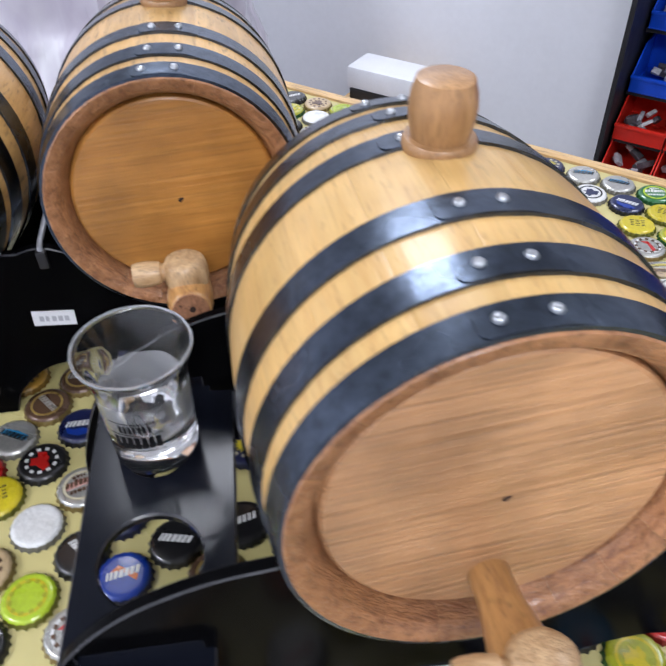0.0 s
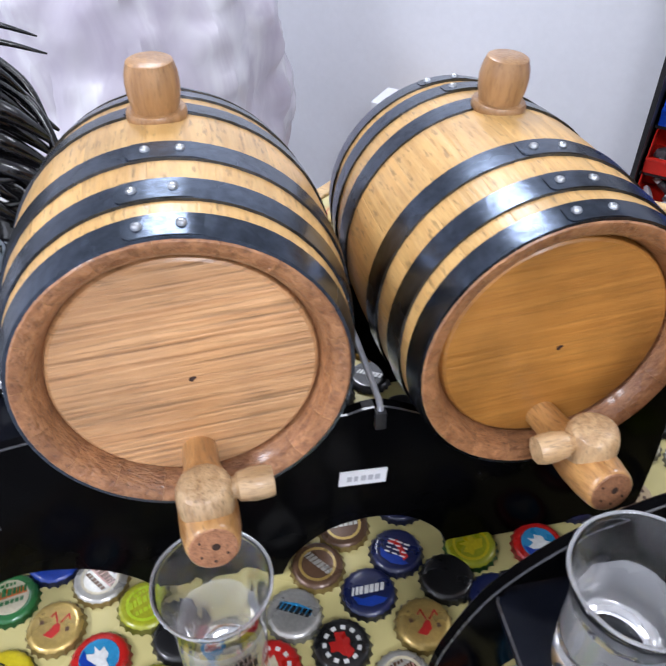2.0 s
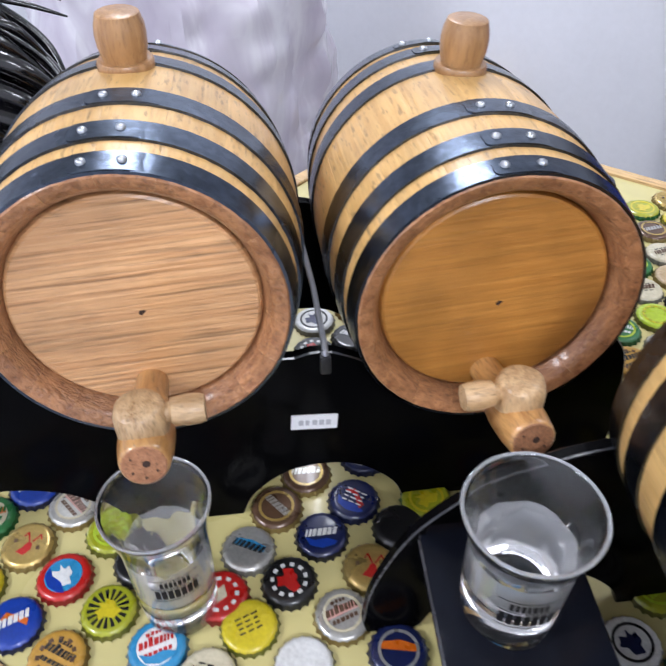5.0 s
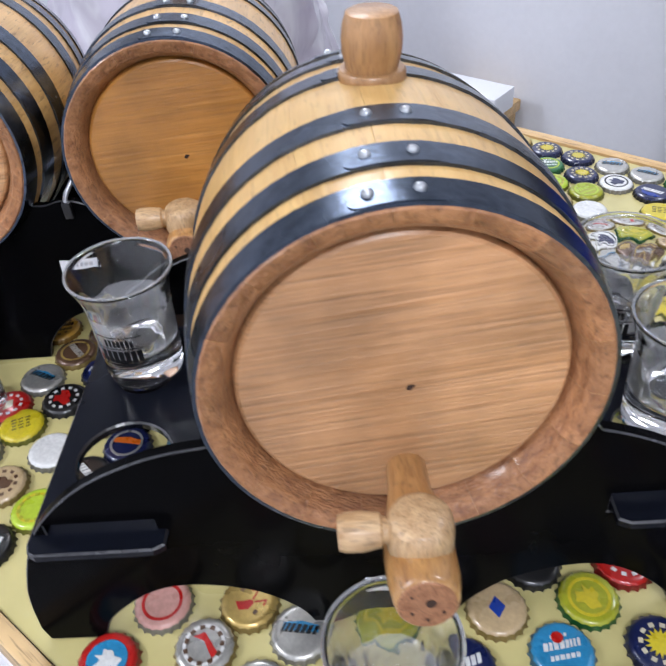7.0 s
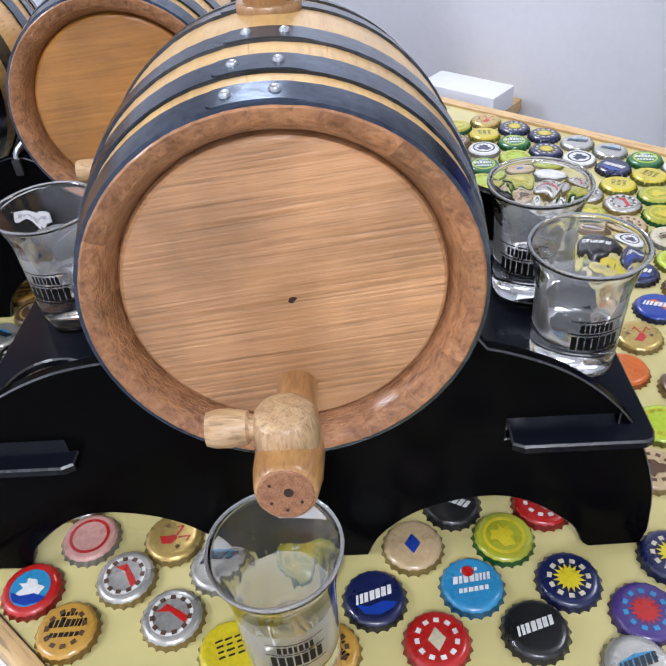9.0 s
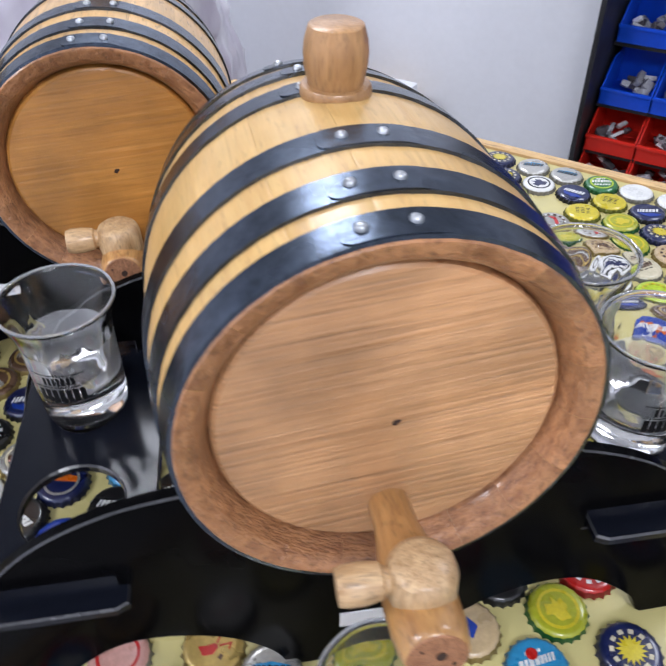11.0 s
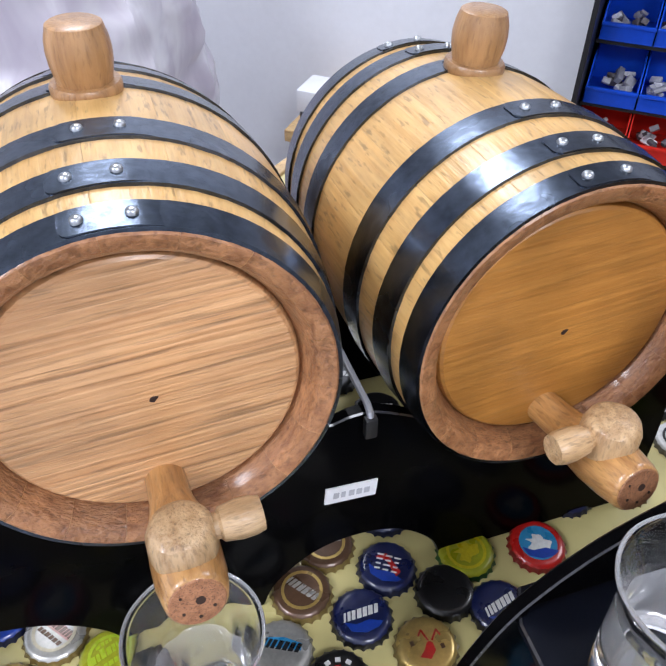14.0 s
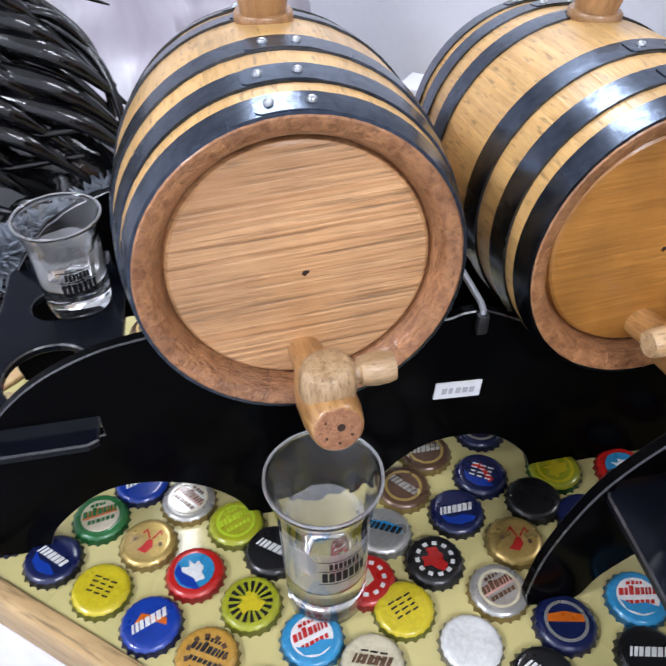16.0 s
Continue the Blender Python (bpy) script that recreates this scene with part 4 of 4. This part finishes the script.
verts, faces, index = [], [], []
paints = list(PAINT.values()) + list(SHADED_EDGE.values())
slots = [m.name for m in paints]
for m, k in rest:
    meshes = [(CAP_MESH[k], Matrix())] + [(piece, Matrix.Translation((0, 0, 0.0053 + 0.0002 * j))) for j, e in enumerate(STYLE[k][2]) for piece in EMBLEM_MESH[e]]
    for mesh, shift in meshes:
        base = len(verts)
        full = m @ shift
        verts += [full @ v.co for v in mesh.vertices]
        for f in mesh.polygons:
            faces.append([base + v for v in f.vertices])
            index.append(slots.index(mesh.materials[f.material_index].name))
far_mesh = bpy.data.meshes.new("bottle_cap_field")
far_mesh.from_pydata(verts, [], faces)
for k in paints:
    far_mesh.materials.append(k)
far_mesh.polygons.foreach_set("material_index", index)
far_caps = new("bottle_cap_field", far_mesh)
far_caps.parent = counter
tagged(far_caps, "many coloured bottle caps set in resin", kind="stuff")


# ---- storage bins in the recess ----
def bin_shell(w, d, h, lip):
    t = 0.003
    bm = bmesh.new()
    add_box(bm, 0, w, 0, d, 0, t, 0.0008)
    add_box(bm, 0, w, d - t, d, t, h, 0.0008)
    add_box(bm, 0, w, 0, t, t, lip, 0.0008)
    for x in (0, w - t):
        vs = [(0, t), (d, t), (d, h), (d * 0.45, h), (0, lip)]
        a = [bm.verts.new((x, y, z)) for y, z in vs]
        b = [bm.verts.new((x + t, y, z)) for y, z in vs]
        bm.faces.new(a)
        bm.faces.new(b[::-1])
        for i in range(5):
            bm.faces.new((a[i], a[(i + 1) % 5], b[(i + 1) % 5], b[i]))
    add_box(bm, -0.001, w + 0.001, -0.008, 0.001, lip - 0.006, lip + 0.002, 0.001)
    return bm


M_PARTS = [plain("loose_parts_" + n, c, 0.5, vary=0.3) for n, c in (("grey", (0.35, 0.35, 0.38)), ("white", (0.7, 0.7, 0.72)), ("dark", (0.08, 0.07, 0.08)))]
rack_m = pose(0, 0, 0, 0, 0, BAR_TURN)
shelf_m = rack_m @ Matrix.Translation((-0.024, 0, -0.045))
rack = thing("bin_rack", shelf_m, "black rack carrying rows of plastic storage bins", "rack")
ROWS_OF_BINS = [(1.80, -0.115, M_BLUE, "blue"), (1.75, -0.255, M_BLUE, "blue"), (1.70, -0.395, M_BLUE, "blue"), (1.65, -0.500, M_RED, "red"), (1.60, -0.590, M_RED, "red")]
part("rack_back", box(-0.01, 1.2, 2.0, 2.02, FLOOR + 0.045, 0.35), M_RACK, rack, smooth=False)
for u in (-0.016, 1.19):
    part("rack_side", box(u, u + 0.012, 1.60, 2.0, FLOOR + 0.045, 0.35), M_RACK, rack, smooth=False)
brng = random.Random(5)
for n0, z0, mat, hue in ROWS_OF_BINS:
    part("rack_shelf", box(0, 1.19, n0 + 0.01, 1.999, z0 - 0.012, z0 - 0.001), M_RACK, rack, smooth=False)
    for i in range(9):
        u = 0.006 + i * 0.128
        b = thing("storage_bin", shelf_m @ Matrix.Translation((u, n0, z0)), hue + " plastic storage bin with small loose parts on a rack", "storage bin", hue + " storage bins")
        part("shell", bin_shell(0.124, 0.17, 0.095, 0.042), mat, b)
        for k in range(9):
            x, y = brng.uniform(0.02, 0.10), brng.uniform(0.02, 0.13)
            item = add_box(bmesh.new(), -0.014, 0.014, -0.02, 0.02, -0.012, 0.012, 0.002, m=pose(x, y, brng.uniform(0.018, 0.045), brng.uniform(-40, 40), brng.uniform(-40, 40), brng.uniform(0, 180)) @ Matrix.Diagonal((brng.uniform(0.3, 0.9), brng.uniform(0.4, 1.1), brng.uniform(0.25, 0.8), 1)))
            part("loose_part", item, M_PARTS[brng.choice((0, 0, 0, 1, 2, 2))], b)

# ---- things against the wall ----
ledge = thing("side_table", rack_m, "plain pine side table against the white wall", "table")
part("tabletop", box(-0.73, -0.52, 1.44, 1.73, -0.568, -0.535, 0.004), M_TRIM, ledge)
for u, n in ((-0.72, 1.45), (-0.575, 1.45), (-0.72, 1.68), (-0.575, 1.68)):
    part("leg", box(u, u + 0.045, n, n + 0.045, FLOOR, -0.5685, 0.003), M_TRIM, ledge)
carton = thing("paper_carton", rack_m @ Matrix.Translation((-0.600, 1.55, -0.534)), "white carton with a dark slot on the side table", "carton")
part("carton_body", box(-0.115, 0.12, -0.06, 0.05, 0.032, 0.090, 0.004), M_CARD, carton)
part("carton_foot", box(-0.105, 0.07, -0.0625, 0.045, 0.0, 0.0315, 0.001), M_RACK, carton, "dark recessed foot")


def wrapped_parcel():
    """A tall bundle in crumpled clear film."""
    bm = bmesh.new()
    seg, rows = 72, 60
    ring = []
    for j in range(rows + 1):
        z = j / rows
        r = 0.30 * (1 - 0.45 * max(0, z - 0.75) / 0.25 - 0.05 * math.sin(z * 9))
        line = []
        for i in range(seg):
            a = 2 * math.pi * i / seg
            q = Vector((math.cos(a) * 2.2, math.sin(a) * 2.2, z * 5))
            fold = 0.05 * noise.noise(q) + 0.028 * abs(noise.noise(q * 2.7)) + 0.012 * noise.noise(q * 7)
            line.append(bm.verts.new(((r + fold) * math.cos(a), (r + fold) * math.sin(a), z * 1.35)))
        ring.append(line)
    for a, b in zip(ring, ring[1:]):
        for i in range(seg):
            bm.faces.new((a[i], a[(i + 1) % seg], b[(i + 1) % seg], b[i]))
    bm.faces.new(ring[-1])
    bm.faces.new(ring[0][::-1])
    return bm


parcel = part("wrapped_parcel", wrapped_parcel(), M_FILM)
parcel.matrix_world = pose(-0.16, 1.46, FLOOR)
tagged(parcel, "tall parcel wrapped in crumpled lilac plastic film", "parcel")


# ---- dragon figure ----
def dragon():
    bm = bmesh.new()
    spine = smooth_line([(-0.16, -0.02, 0.03), (-0.12, 0.0, 0.07), (-0.06, 0.0, 0.10), (0.0, 0.0, 0.10), (0.05, -0.01, 0.075), (0.09, -0.03, 0.045), (0.12, -0.06, 0.035)], 6)
    tube(spine, [0.012 + 0.036 * math.sin(math.pi * i / (len(spine) - 1)) ** 0.8 for i in range(len(spine))], bm, 14)
    for i in range(2, len(spine) - 2, 2):
        p = Vector(spine[i])
        tube([p + Vector((0, 0, 0.02)), p + Vector((-0.008, 0, 0.055)), p + Vector((-0.02, 0, 0.075))], [0.008, 0.005, 0.0005], bm, 6)
    def blade(p, q, bow, w):
        line = smooth_line([p, (Vector(p) + Vector(q)) / 2 + Vector(bow), q], 6)
        tube(line, [w * (0.35 + 1.3 * (k / (len(line) - 1)) * (1 - k / (len(line) - 1)) * 2) * (1 - 0.75 * k / (len(line) - 1)) + 0.0004 for k in range(len(line))], bm, 8)

    # a raised wing of layered feather blades behind a horned leading edge
    for depth, spread in ((0.0, 1.0), (0.045, 0.9)):
        lead = smooth_line([(-0.20, depth, 0.235), (-0.10, depth - 0.025, 0.262), (0.0, depth - 0.028, 0.255), (0.08 * spread, depth - 0.025, 0.236), (0.124 * spread, depth - 0.023, 0.220)], 8)
        tube(lead, [0.010 - 0.0092 * k / (len(lead) - 1) for k in range(len(lead))], bm, 9)
        edge = smooth_line([(0.0, depth - 0.028, 0.245), (0.055 * spread, depth - 0.03, 0.222), (0.099 * spread, depth - 0.034, 0.187), (0.116 * spread, depth - 0.05, 0.150), (0.118 * spread, depth - 0.06, 0.115)], 8)
        tube(edge, [0.007 - 0.004 * k / (len(edge) - 1) for k in range(len(edge))], bm, 8)
        for row in range(4):
            for k in range(7):
                f = k / 6
                top = Vector(edge[int(f * (len(edge) - 1))]) + Vector((-0.050 * row - 0.008 * (k % 2), 0.004 - 0.005 * row, -0.010 * row))
                blade(top + Vector((-0.100, 0.004, 0.046)), top + Vector((0.012, -0.003, -0.016 - 0.012 * f)), (0.012, -0.014, 0.014), 0.0135)
    blade((0.03, -0.03, 0.225), (0.106, -0.034, 0.180), (0.01, -0.004, 0.016), 0.006)
    # bars, claws and a small knob before the body
    tube([(-0.20, -0.062, 0.118), (0.0, -0.066, 0.126), (0.09, -0.066, 0.132)], [0.005, 0.0045, 0.004], bm, 8)
    tube([(-0.20, -0.060, 0.088), (0.0, -0.064, 0.098), (0.08, -0.064, 0.105)], [0.004, 0.004, 0.003], bm, 8)
    bmesh.ops.create_uvsphere(bm, u_segments=14, v_segments=8, radius=0.010, matrix=Matrix.Translation((0.074, -0.052, 0.156)))
    for k in range(6):
        blade((-0.10 + 0.03 * k, -0.07, 0.045), (-0.04 + 0.034 * k, -0.095, 0.062 + 0.008 * (k % 2)), (0.0, -0.010, 0.022), 0.0075)
    for x, y in ((-0.09, 0.05), (-0.09, -0.05), (0.04, 0.05), (0.04, -0.05)):
        tube(smooth_line([(x, y * 0.4, 0.09), (x + 0.02, y, 0.06), (x - 0.005, y * 1.1, 0.03), (x + 0.02, y * 1.15, 0.004)], 4), [0.018] * 5 + [0.013] * 4 + [0.011] * 4, bm, 9)
        for k in (-1, 0, 1):
            tube([(x + 0.018, y * 1.15 + k * 0.008, 0.008), (x + 0.034, y * 1.15 + k * 0.011, 0.008), (x + 0.045, y * 1.15 + k * 0.013, 0.001)], [0.005, 0.004, 0.0006], bm, 6)
    tail = smooth_line([(-0.16, -0.02, 0.03), (-0.17, -0.08, 0.018), (-0.10, -0.13, 0.014), (0.0, -0.125, 0.013), (0.09, -0.11, 0.012), (0.15, -0.06, 0.02), (0.16, -0.02, 0.05)], 6)
    tube(tail, [0.016 - 0.013 * k / (len(tail) - 1) for k in range(len(tail))], bm, 9)
    return bm


PLINTH = -0.07
plinth = thing("display_plinth", pose(-0.40, 0.50, FLOOR, 0, 0, BAR_TURN), "black square display plinth beside the bar", "plinth")
part("plinth_body", box(-0.17, 0.17, -0.17, 0.17, 0.0, PLINTH - FLOOR - 0.02, 0.004), M_RACK, plinth)
part("plinth_top", box(-0.18, 0.18, -0.18, 0.18, PLINTH - FLOOR - 0.0195, PLINTH - FLOOR, 0.004), M_RACK, plinth)
figure = part("dragon_figure", dragon(), M_STATUE, sharp=50)
figure.matrix_world = pose(-0.300, 0.470, PLINTH)
tagged(figure, "glossy black winged dragon figure on a plinth", "figurine")


def tuft(seed):
    """A ragged grey feather boa lying under the figure."""
    r = random.Random(seed)
    bm = bmesh.new()
    line = smooth_line([(-0.16, -0.02, 0.02), (-0.08, -0.035, 0.035), (0.0, -0.01, 0.04), (0.07, 0.03, 0.045), (0.12, 0.08, 0.04)], 10)
    for p in line:
        for k in range(34):
            d = Vector((r.uniform(-1, 1), r.uniform(-1, 1), r.uniform(-0.3, 1))).normalized()
            a = Vector(p)
            tube([a, a + d * 0.018, a + d * 0.034 + Vector((0, 0, -0.004))], [0.0045, 0.0032, 0.0006], bm, 4, ends=False)
    return bm


boa = part("feather_boa", tuft(3), M_ROCK)
boa.matrix_world = pose(-0.285, 0.350, PLINTH + 0.012, 0, 0, 6)
tagged(boa, "ragged grey feather trim lying on a plinth", "feather trim")


# ---- ceiling lights ----
M_PANEL = plain("lamp_frame", (0.75, 0.75, 0.75), 0.4)
for place, watts in LAMPS:
    light = thing("ceiling_light", Matrix.Translation((place.x, place.y, CEILING)), "square white ceiling light panel", "ceiling light", "ceiling lights")
    fr = bmesh.new()
    for a in (0, 90, 180, 270):
        add_box(fr, -0.34, 0.34, 0.31, 0.34, -0.05, -0.001, 0, m=pose(0, 0, 0, 0, 0, a))
    part("frame", fr, M_PANEL, light, smooth=False)
